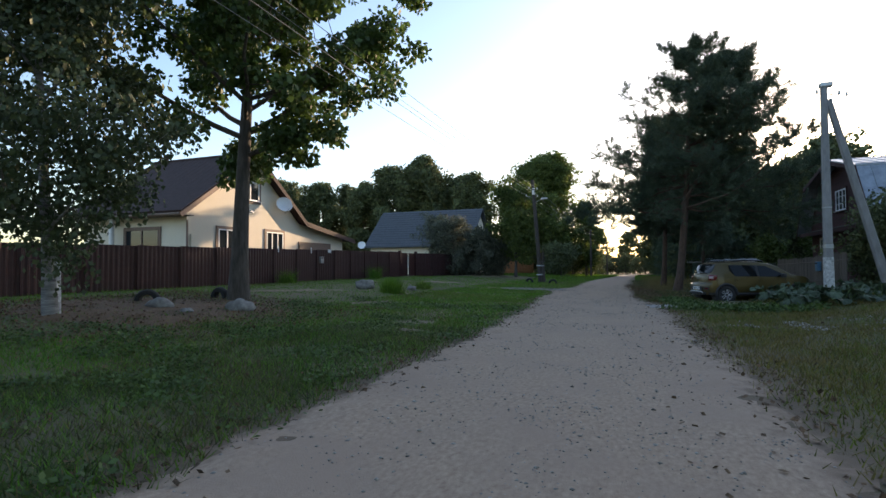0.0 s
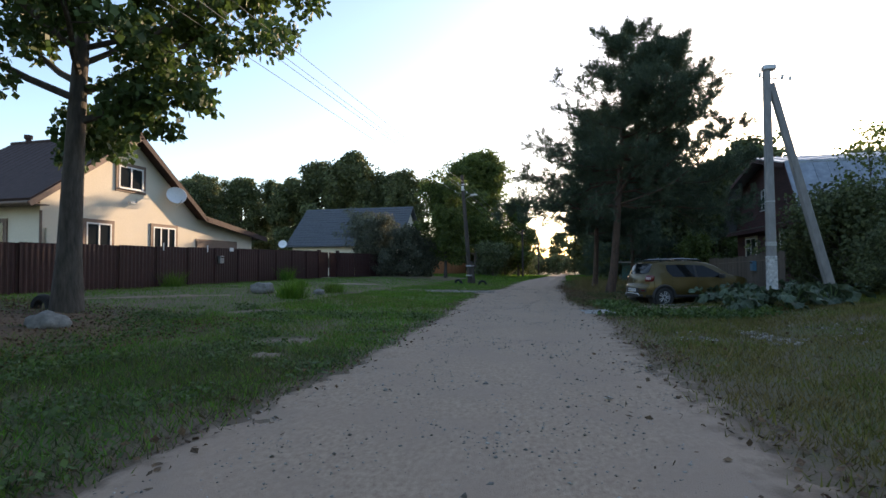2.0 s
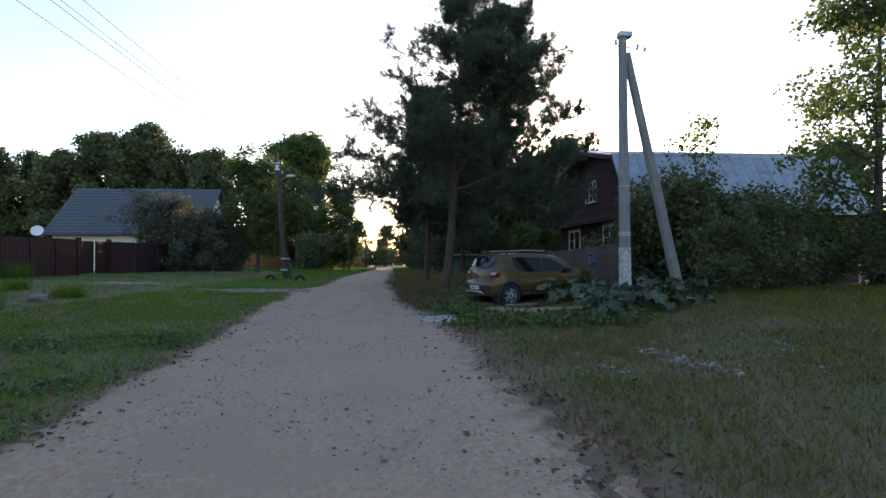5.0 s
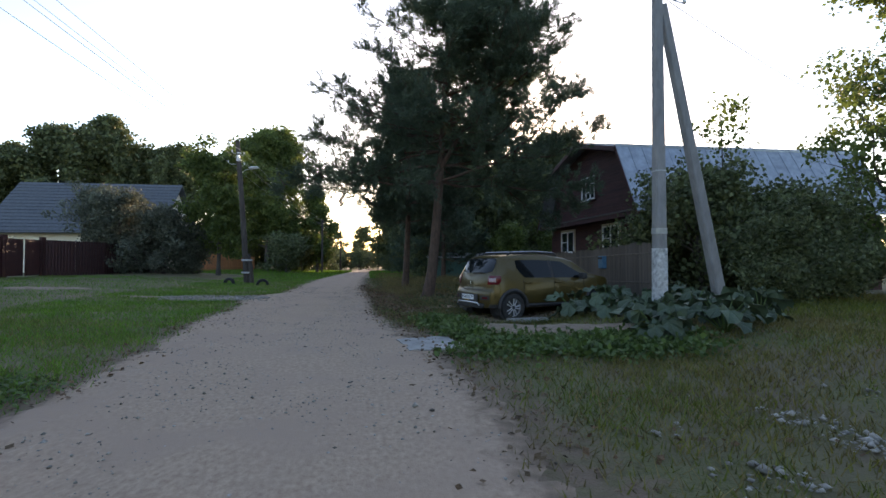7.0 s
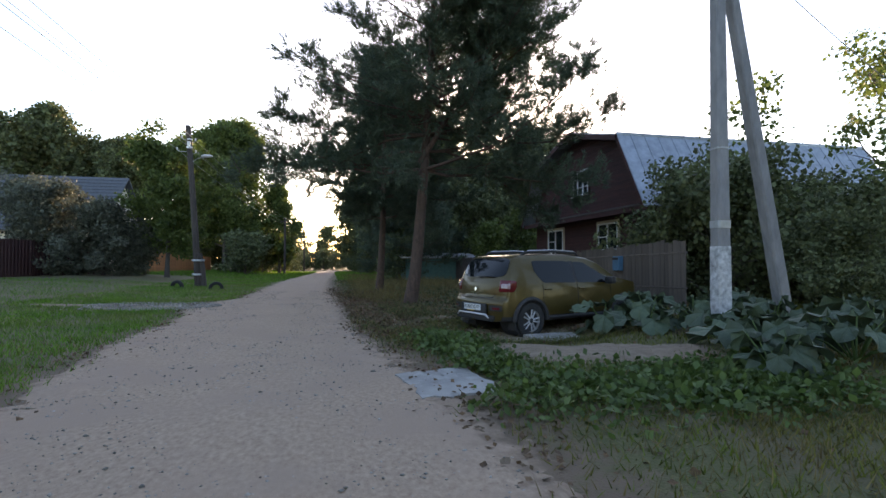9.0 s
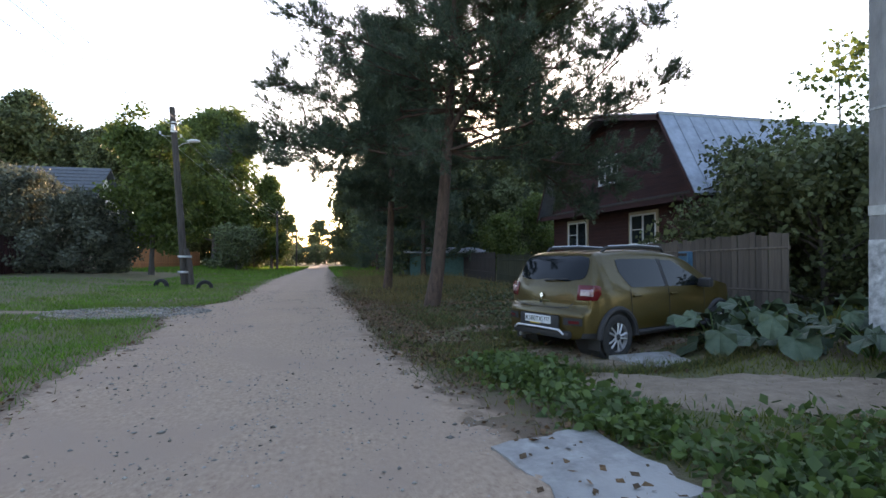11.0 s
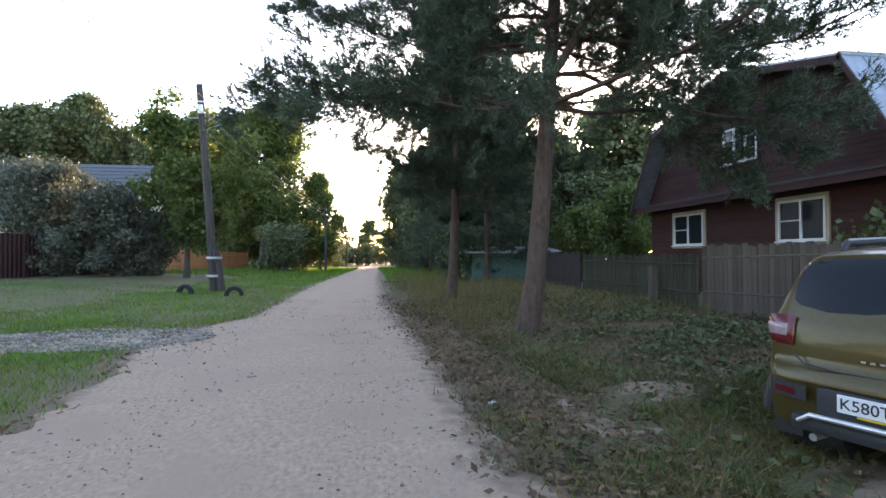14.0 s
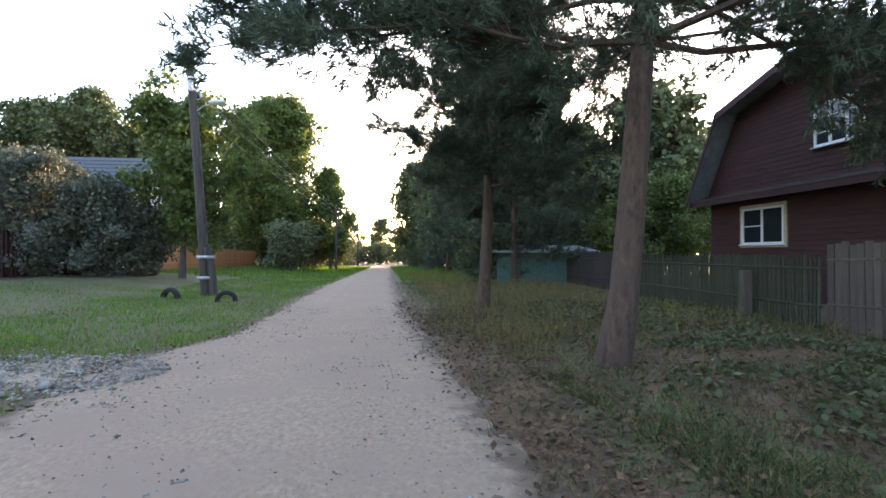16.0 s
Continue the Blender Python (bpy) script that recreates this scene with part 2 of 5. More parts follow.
M_YLEAF = mat("sunlit_leaf", (0.07, 0.115, 0.03), (0.13, 0.17, 0.04), 0.65, 1.5, 0, island=0.35, trans=0.42)
M_GLEAF = mat("grey_green_leaf", (0.085, 0.10, 0.07), (0.14, 0.15, 0.105), 0.75, 1.5, 0, island=0.3, trans=0.25)
M_NEEDLE = mat("pine_needle", (0.045, 0.075, 0.048), (0.085, 0.12, 0.07), 0.7, 1.5, 0, island=0.35, trans=0.15)
M_GRASS = mat("grass_blade", (0.058, 0.18, 0.014), (0.125, 0.265, 0.022), 0.7, 0.6, 0, island=0.4, trans=0.4, c3=(0.12, 0.19, 0.03), big=0.35)
M_VERGE = mat("verge_grass_blade", (0.085, 0.125, 0.012), (0.155, 0.17, 0.022), 0.7, 0.6, 0, island=0.5, trans=0.35, c3=(0.17, 0.125, 0.03), big=0.5)
# verge grass in a darker colour that holds the shade under the pines
M_SHADED_GRASS = mat("grass_blade_darkened_for_shade", (0.045, 0.075, 0.018), (0.09, 0.115, 0.032), 0.7, 0.6, 0, island=0.45, trans=0.3, c3=(0.10, 0.085, 0.035), big=0.6)
M_BOULDER = mat("grey_boulder", (0.13, 0.125, 0.115), (0.27, 0.26, 0.24), 0.9, 9, 0.5, 30)
M_DRYGRASS = mat("dry_grass_blade", (0.14, 0.105, 0.036), (0.23, 0.175, 0.065), 0.8, 0.8, 0, island=0.4, trans=0.25)
M_WEED = mat("weed_leaf", (0.05, 0.098, 0.022), (0.1, 0.155, 0.036), 0.6, 2, 0, island=0.35, trans=0.3)
M_BURDOCK = mat("burdock_leaf", (0.04, 0.07, 0.037), (0.075, 0.11, 0.062), 0.6, 7, 0.4, 25, vary=0.25)
M_CREEP = mat("creeper_leaf", (0.055, 0.075, 0.028), (0.095, 0.115, 0.042), 0.6, 2, 0, island=0.4, trans=0.25)
M_RUBBER = mat("tyre_rubber", (0.014, 0.014, 0.014), (0.035, 0.034, 0.033), 0.85, 10, 0.3, 60)
M_WIRE = mat("wire", (0.16, 0.17, 0.18), (0.22, 0.23, 0.24), 0.5, 5, 0)
M_STEEL = mat("steel", (0.35, 0.36, 0.37), (0.50, 0.51, 0.52), 0.4, 8, 0.1, 40, metal=0.7)
M_PORCELAIN = mat("white_porcelain", (0.7, 0.7, 0.69), (0.8, 0.8, 0.79), 0.3, 8, 0)
M_TEAL = mat("teal_painted_metal", (0.045, 0.12, 0.11), (0.08, 0.18, 0.16), 0.6, 6, 0.1)
M_BLUE = mat("blue_painted_tin", (0.03, 0.11, 0.19), (0.05, 0.16, 0.25), 0.5, 8, 0.1)
M_DARK = mat("dark_boards", (0.03, 0.022, 0.02), (0.06, 0.045, 0.04), 0.9, 8, 0.3, 40, stretch=(1, 1, 0.2), vary=0.15)

# ---- ground and road ----


def axis(fine0, fine1, step, far):
    a = list(np.arange(fine0, fine1 + step / 2, step))
    g, x = step, fine1
    while x < far:
        g *= 1.35
        x += g
        a.append(x)
    g, x = step, fine0
    while x > -far:
        g *= 1.35
        x -= g
        a.insert(0, x)
    return a


def build_ground():
    xs, ys = axis(-18, 12, 0.35, 1600), axis(-5, 48, 0.35, 1600)
    vs, fs, bare = [], [], []
    for y in ys:
        le, ri = road_edges(y)
        for x in xs:
            bare.append(0.62 * (1 - sm(0.15, 1.1, max(le - x, x - ri))))
            inside = min(x - le, ri - x)
            z = gz(x, y) - 0.07 * sm(0.3, 0.8, inside)
            vs.append((x, y, z))
    w = len(xs)
    for j in range(len(ys) - 1):
        for i in range(w - 1):
            a = j * w + i
            fs.append((a, a + 1, a + w + 1, a + w))
    me = array_mesh("ground", np.array(vs), np.array(fs))
    me.attributes.new("bare", 'FLOAT', 'POINT').data.foreach_set("value", bare)
    me.polygons.foreach_set("use_smooth", [True] * len(me.polygons))
    return tagged(part("ground", me, M_SOIL), "mown grass verge with bare trodden soil", "ground", kind="structure")


def build_road():
    ys = list(np.arange(-7, 50, 0.13)) + [50 + 1.5 * k for k in range(1, 140)]
    nx = 46
    vs, fs, bare = [], [], []
    for y in ys:
        le, ri = road_edges(y)
        for i in range(nx + 1):
            x = le - 0.55 + (ri - le + 1.1) * i / nx
            u = (x - le) / (ri - le)
            inside = min(x - le, ri - x)
            rut = -0.018 * (math.exp(-((u - 0.28) / 0.09) ** 2) + math.exp(-((u - 0.74) / 0.09) ** 2))
            edge = 1 - sm(0.35, 0.9, inside)
            bare.append(0.62 * (1 - sm(-0.1, 0.75 if x > 0 else 0.4, inside)))
            rough = 0.022 * noise.noise((x * 1.3, y * 1.3, 2)) + 0.028 * noise.noise((x * 4.5, y * 4.5, 8)) + 0.012 * noise.noise((x * 11, y * 11, 5))
            z = gz(x, y) * edge + hz(x, y) * (1 - edge) + max(-0.075, min(0.012, inside * 0.11)) + rut * (1 - edge) + rough * edge + 0.004 * noise.noise((x * 5, y * 5, 8))
            vs.append((x, y, z))
    w = nx + 1
    for j in range(len(ys) - 1):
        for i in range(nx):
            a = j * w + i
            fs.append((a, a + 1, a + w + 1, a + w))
    me = array_mesh("road", np.array(vs), np.array(fs))
    me.attributes.new("bare", 'FLOAT', 'POINT').data.foreach_set("value", bare)
    me.polygons.foreach_set("use_smooth", [True] * len(me.polygons))
    return tagged(part("road", me, M_ROAD), "unpaved country road of packed pale gravel and sand", "road", kind="structure")


def patch(name, cx, cy, rx, ry, rot, material, label, lift=0.03, seed=0, thick=0.0, kind="structure", dome=0.0):
    """A flat irregular patch of other ground."""
    n, rings = 56, 14
    vs = []
    for r in range(rings + 1):
        for k in range(n):
            w = 2 * math.pi * k / n
            q = 1.25 * r / rings
            dx, dy = rx * q * math.cos(w), ry * q * math.sin(w)
            x = cx + dx * math.cos(rot) - dy * math.sin(rot)
            y = cy + dx * math.sin(rot) + dy * math.cos(rot)
            ragged = 0.05 * noise.noise((x * 1.6, y * 1.6, seed)) + 0.035 * noise.noise((x * 5, y * 5, seed)) + 0.015 * noise.noise((x * 13, y * 13, seed))
            z = gz(x, y) + lift * 0.5 + dome * max(0, 1 - q * q) + 0.012 - 0.05 * q ** 2 + ragged * min(1, 0.3 + q) - (0.1 if r == rings else 0)
            vs.append((x, y, z))
    fs = [(r * n + k, r * n + (k + 1) % n, (r + 1) * n + (k + 1) % n, (r + 1) * n + k) for r in range(rings) for k in range(n)]
    me = array_mesh(name, np.array(vs), np.array(fs))
    me.polygons.foreach_set("use_smooth", [True] * len(me.polygons))
    return tagged(part(name, me, material), label, "ground", kind=kind)


build_ground()
build_road()

# ---- buildings ----


def window(parent, m, w, h, frame_mat, trim_mat, mullions=1, transom=False, trim=0.12, name="window"):
    """A window whose outside looks along local -y; its middle at the origin of m."""
    win = part(name, Geo().box((0, 0.0, 0), (w, 0.03, h)), M_GLASS, parent)
    win.matrix_local = m
    fr = Geo()
    b = 0.065
    for sx in (-1, 1):
        fr.box((sx * (w / 2 - b / 2), -0.02, 0), (b, 0.07, h))
    for sz in (-1, 1):
        fr.box((0, -0.021, sz * (h / 2 - b / 2)), (w - 2 * b, 0.066, b))
    for k in range(mullions):
        fr.box((-w / 2 + w * (k + 1) / (mullions + 1), -0.022, 0), (0.07, 0.062, h - 2 * b))
    part("window_frame", fr, frame_mat, win)
    if transom:
        part("glazing_bar", Geo().box((-w / 4, -0.02, 0.0), (w / 2 - 0.1, 0.03, 0.03)), frame_mat, win)
    tr = Geo()
    for sx in (-1, 1):
        tr.box((sx * (w / 2 + trim / 2), -0.012, 0), (trim, 0.06, h + 2 * trim))
    for sz in (-1, 1):
        tr.box((0, -0.013, sz * (h / 2 + trim / 2)), (w, 0.058, trim))
    part("window_trim", tr, trim_mat, win)
    part("window_sill", Geo().bevel_box((0, -0.08, -h / 2 - 0.02), (w + 0.1, 0.12, 0.03), 0.008), frame_mat, win)
    return win


FACE_ROAD_L = pose(0, 0, 0, 0, 0, 90)    # outside looks along +x
FACE_ROAD_R = pose(0, 0, 0, 0, 0, -90)   # outside looks along -x


def cream_house():
    h = thing("cream_house", pose(-20, 22, 0.4), "cream stucco house with a dark brown metal roof and attic window", "house")
    # gable wall outline in y, z, seen from the road
    gable = [(-5, -0.1), (9.5, -0.1), (9.5, 2.98), (4.1, 3.78), (-0.5, 7.33), (-5, 4.1)]
    part("gable_wall", Geo().extrude([(0, y, z) for y, z in gable], (-0.35, 0, 0)), M_STUCCO, h)
    part("side_wall", Geo().box((-3.7, -4.83, 1.95), (6.7, 0.34, 4.1)), M_STUCCO, h)
    part("rear_wall", Geo().extrude([(-7.1, y, z) for y, z in gable], (-0.3, 0, 0)), M_STUCCO, h)
    part("garage_wall", Geo().box((-3.7, 9.33, 1.4), (6.7, 0.34, 3.0)), M_STUCCO, h)
    # roof planes with thickness
    def slope(a, b, x0, x1, t=0.16):
        d = Vector((0, b[0] - a[0], b[1] - a[1])).normalized()
        nrm = Vector((0, -d.z, d.y)) * t
        g = Geo()
        A, B = Vector((x0, *a)), Vector((x0, *b))
        g.extrude([A, B, B + nrm, A + nrm], (x1 - x0, 0, 0))
        return g
    roof = part("roof", slope((-5.75, 3.57), (-0.45, 7.39), 0.55, -7.7), M_ROOF, h, "dark brown ribbed metal roof")
    part("roof_slope", slope((-0.5, 7.39), (4.25, 3.74), 0.55, -7.7), M_ROOF, roof)
    part("roof_slope", slope((4.2, 3.78), (10.4, 2.86), 0.55, -7.7), M_ROOF, roof)
    part("ridge_cap", Geo().tube([(0.58, -0.48, 7.55), (-7.72, -0.48, 7.55)], [0.11, 0.11], 8), M_ROOF, roof)
    for k in range(18):
        y0 = (-5.8, 3.7)
        y1 = (-0.54, 7.52)
        x = 0.3 - k * 0.45
        part("roof_rib", Geo().tube([(x, *y0), (x, *y1)], [0.022, 0.022], 4), M_ROOF, roof)
    part("barge_board", slope((-5.8, 3.37), (-0.5, 7.21), 0.59, 0.555, 0.22), M_TRIM, roof, "brown barge board")
    part("barge_board", slope((-0.5, 7.21), (4.27, 3.58), 0.59, 0.555, 0.22), M_ROOF, roof)
    part("barge_board", slope((4.25, 3.6), (10.45, 2.7), 0.59, 0.555, 0.2), M_ROOF, roof)
    part("gutter", Geo().tube([(0.5, -5.84, 3.53), (-7.6, -5.84, 3.48)], [0.07, 0.07], 8), M_TRIM, roof)
    part("chimney_pipe", Geo().tube([(-6.6, -0.5, 6.9), (-6.6, -0.5, 7.75), (-6.6, -0.5, 7.76), (-6.6, -0.5, 7.95)], [0.13, 0.13, 0.2, 0.2], 10), M_ROOF, roof)
    part("soffit", Geo().box((-3.5, -5.38, 3.5), (8.0, 0.76, 0.03)), M_TRIM, roof)
    part("corner_pipe", Geo().tube([(0.08, -5.03, 0), (0.08, -5.03, 3.3)], [0.05, 0.05], 8), M_TRIM, h)
    def wn_(y, z, w, hh, **k):
        return window(h, Matrix.Translation((0.012, y, z)) @ FACE_ROAD_L, w, hh, M_WHITE, M_TRIM, **k)
    wn_(-0.55, 5.35, 1.45, 1.1, trim=0.16)
    wn_(1.65, 2.45, 1.55, 1.25, mullions=2, trim=0.16)
    wn_(-2.3, 2.4, 1.3, 1.2, trim=0.16)
    window(h, Matrix.Translation((-3.0, -5.02, 2.3)), 2.4, 1.2, M_TRIM, M_TRIM)
    gd = part("garage_door", Geo().box((0.015, 5.95, 1.15), (0.05, 3.8, 2.9)), M_TRIM, h, "brown sectional garage door")
    for k in range(4):
        part("door_panel", Geo().bevel_box((0.05, 5.95, 0.15 + 0.68 * k), (0.03, 3.7, 0.6), 0.01), M_TRIM, gd)
    part("porch_column", Geo().lathe([(0.16, 0), (0.13, 0.2), (0.13, 3.35), (0.17, 3.49)], 14).moved(Matrix.Translation((-4.6, -5.5, 0))), M_WHITE, h, smooth=True)
    part("electric_box", Geo().bevel_box((0.06, -4.55, 2.25), (0.1, 0.5, 0.7), 0.01), M_STUCCO, h)
    # dish on an arm
    dish = thing("satellite_dish", pose(-19.45, 23.85, 5.15, 0, 0, 0), "round white satellite dish bracketed to the gable wall", "dish")
    prof = [(0.5 * k / 8, 0.14 * (k / 8) ** 2) for k in range(9)]
    g = Geo().lathe(prof + [(0.5, 0.16), (0.48, 0.17)], 28)
    part("reflector", g.moved(pose(0, 0, 0, 0, 68, -38)), M_WHITE, dish, smooth=True)
    part("arm", Geo().tube([(-0.55, 0, -0.05), (-0.2, 0, -0.05), (0, 0, 0)], [0.025] * 3, 6), M_STEEL, dish)
    part("feed_arm", Geo().tube([(0.05, 0, -0.5), (0.6, -0.25, -0.25)], [0.015, 0.015], 6), M_STEEL, dish)
    lamp = thing("wall_lamp", pose(-19.97, 21.2, 4.5), "small outdoor floodlight on a thin metal bracket", "lamp")
    part("bracket", Geo().tube([(0, 0.6, 0.25), (0.3, 0.3, 0.05), (0.35, 0, 0)], [0.015] * 3, 6), M_STEEL, lamp)
    part("lamp_head", Geo().bevel_box((0.35, -0.08, 0), (0.2, 0.3, 0.12), 0.02), M_STEEL, lamp)


def grey_house():
    h = thing("grey_roofed_house", pose(-17.8, 61, -0.1), "white house with a steep grey metal-tile roof behind bushes", "house")
    g = [(-4.6, 0), (4.6, 0), (4.6, 4.3), (0, 8.5), (-4.6, 4.3)]
    part("gable_wall", Geo().extrude([(0, y, z) for y, z in g], (-0.35, 0, 0)), M_STUCCO, h)
    part("side_wall", Geo().box((-6.7, -4.43, 2.15), (12.7, 0.34, 4.3)), M_STUCCO, h)
    part("rear_wall", Geo().box((-6.7, 4.43, 2.15), (12.7, 0.34, 4.3)), M_STUCCO, h)
    part("far_gable", Geo().extrude([(-13.06, y, z) for y, z in g], (-0.3, 0, 0)), M_STUCCO, h)
    for s in (-1, 1):
        A, B = Vector((0.5, s * 5.3, 3.85)), Vector((0.5, 0.0, 8.72))
        r = part("roof", Geo().extrude([A, B, B + Vector((0, 0, 0.15)), A + Vector((0, 0, 0.15))], (-14.4, 0, 0)), M_GREYROOF, h)
        if s < 0:
            for k in range(15):
                q0, q1 = A.lerp(B, k / 15), A.lerp(B, (k + 0.9) / 15)
                part("tile_course", Geo().extrude([q0 + Vector((0, -0.02, 0.19)), q1 + Vector((0, 0, 0.155)), q0 + Vector((0, 0, 0.155))], (-14.4, 0, 0)), M_GREYROOF, r)
    part("gutter", Geo().tube([(0.4, -5.4, 3.9), (-13.8, -5.4, 3.85)], [0.09, 0.09], 8), M_GREYROOF, h)
    window(h, Matrix.Translation((0.012, -0.6, 5.6)) @ FACE_ROAD_L, 1.2, 1.3, M_DARK, M_DARK)
    window(h, Matrix.Translation((-8, -4.62, 1.9)), 1.5, 1.3, M_WHITE, M_TRIM)
    d = thing("satellite_dish", pose(-31.9, 55.4, 4.05), "small white satellite dish at the eave", "dish")
    part("reflector", Geo().lathe([(0.5 * k / 6, 0.1 * (k / 6) ** 2) for k in range(7)], 20).moved(pose(0, 0, 0, 70, 0, 20)), M_WHITE, d, smooth=True)
    part("arm", Geo().tube([(0.6, 0.4, -0.1), (0, 0, 0)], [0.03, 0.03], 6), M_STEEL, d)


def red_house():
    X, YC = 11.7, 31.5
    h = thing("red_house", pose(X, YC, 0.05), "dark red boarded house with a gambrel roof of galvanised sheets", "house")
    g1 = [(-5.4, 0), (5.4, 0), (5.4, 3.3), (-5.4, 3.3)]
    g2 = [(-5.6, 3.3), (5.6, 3.3), (3.95, 6.05), (0, 7.0), (-3.95, 6.05)]
    part("front_wall", Geo().extrude([(0.03, y, z) for y, z in g1], (0.2, 0, 0)), M_BARN, h)
    part("gable_wall", Geo().extrude([(-0.02, y, z) for y, z in g2], (0.2, 0, 0)), M_BARN, h)
    part("side_wall", Geo().box((5.2, -5.3, 1.65), (10, 0.2, 3.3)), M_BARN, h)
    part("side_wall", Geo().box((5.2, 5.3, 1.65), (10, 0.2, 3.3)), M_BARN, h)
    part("rear_wall", Geo().extrude([(10.2, y, z) for y, z in g1], (0.2, 0, 0)), M_BARN, h)
    part("rear_gable", Geo().extrude([(10.2, y, z) for y, z in g2], (0.2, 0, 0)), M_BARN, h)
    # siding boards
    for k in range(22):
        z = 0.09 + k * 0.148
        part("board", Geo().bevel_box((0.02, 0, z), (0.022, 10.78, 0.138), 0.006), M_BARN, h)
    for k in range(24):
        z = 3.5 + k * 0.148
        half = 5.6 - (z - 3.3) / 2.75 * 1.65 if z < 6.05 else 3.95 * (1 - (z - 6.05) / 0.95)
        if half > 0.35:
            part("board", Geo().bevel_box((-0.03, 0, z), (0.022, 2 * half - 0.12, 0.138), 0.006), M_BARN, h)
    # roof sheets, lower and upper slopes on both sides
    for s in (-1, 1):
        for (a, b) in (((5.75, 3.15), (4.0, 6.1)), ((4.1, 6.02), (0, 7.05))):
            A, B = Vector((-0.75, s * a[0], a[1])), Vector((-0.75, s * b[0], b[1]))
            up = Vector((0, 0, 0.05))
            r = part("roof", Geo().extrude([A, B, B + up, A + up], (11.6, 0, 0)), M_GALV, h, "galvanised standing-seam roof")
            if s < 0:
                for k in range(20):
                    x = 0.58 * k
                    P, Q = A + Vector((x, 0, 0.055)), B + Vector((x, 0, 0.055))
                    part("sheet", Geo().extrude([P, Q, Q + Vector((0, 0, 0.008)), P + Vector((0, 0, 0.008))], (0.55, 0, 0)), M_GALV, r)
                    part("seam", Geo().tube([P + Vector((0.565, 0, 0.02)), Q + Vector((0.565, 0, 0.02))], [0.018, 0.018], 4), M_GALV, r)
            W = Vector((0.0, 0, -0.2))
            part("barge_board", Geo().extrude([A + W, B + W, B, A], (-0.03, 0, 0)), M_BARN, h)
    # small pent roof across the front
    p = part("pent_roof", Geo().extrude([(-0.6, -5.7, 3.22), (0, -5.7, 3.42), (0, -5.7, 3.46), (-0.6, -5.7, 3.26)], (0, 11.4, 0)), M_DARK, h, "dark felted pent roof above the ground floor")
    part("fascia", Geo().box((-0.6, 0, 3.15), (0.03, 11.4, 0.17)), M_BARN, p)
    part("trim_board", Geo().box((-0.62, 0, 3.27), (0.02, 11.4, 0.03)), M_OLDWOOD, p)
    def wn_(y, z, w, hh, **k):
        return window(h, Matrix.Translation((-0.005, y, z)) @ FACE_ROAD_R, w, hh, M_WHITE, M_CREAMTRIM, trim=0.1, **k)
    wn_(34.35 - YC, 2.28, 1.75, 1.15, transom=True)
    wn_(29.35 - YC, 2.3, 1.55, 1.15, transom=True)
    u = window(h, Matrix.Translation((-0.05, 0.1, 4.85)) @ FACE_ROAD_R, 1.5, 1.15, M_WHITE, M_BARN, mullions=2, trim=0.08)
    for z in (-0.2, 0.2):
        part("glazing_bar", Geo().box((0, -0.02, z), (1.4, 0.03, 0.03)), M_WHITE, u)


M_CREAMTRIM = mat("cream_window_trim", (0.45, 0.38, 0.27), (0.58, 0.50, 0.38), 0.8, 14, 0.2, 60)

# ---- fences ----


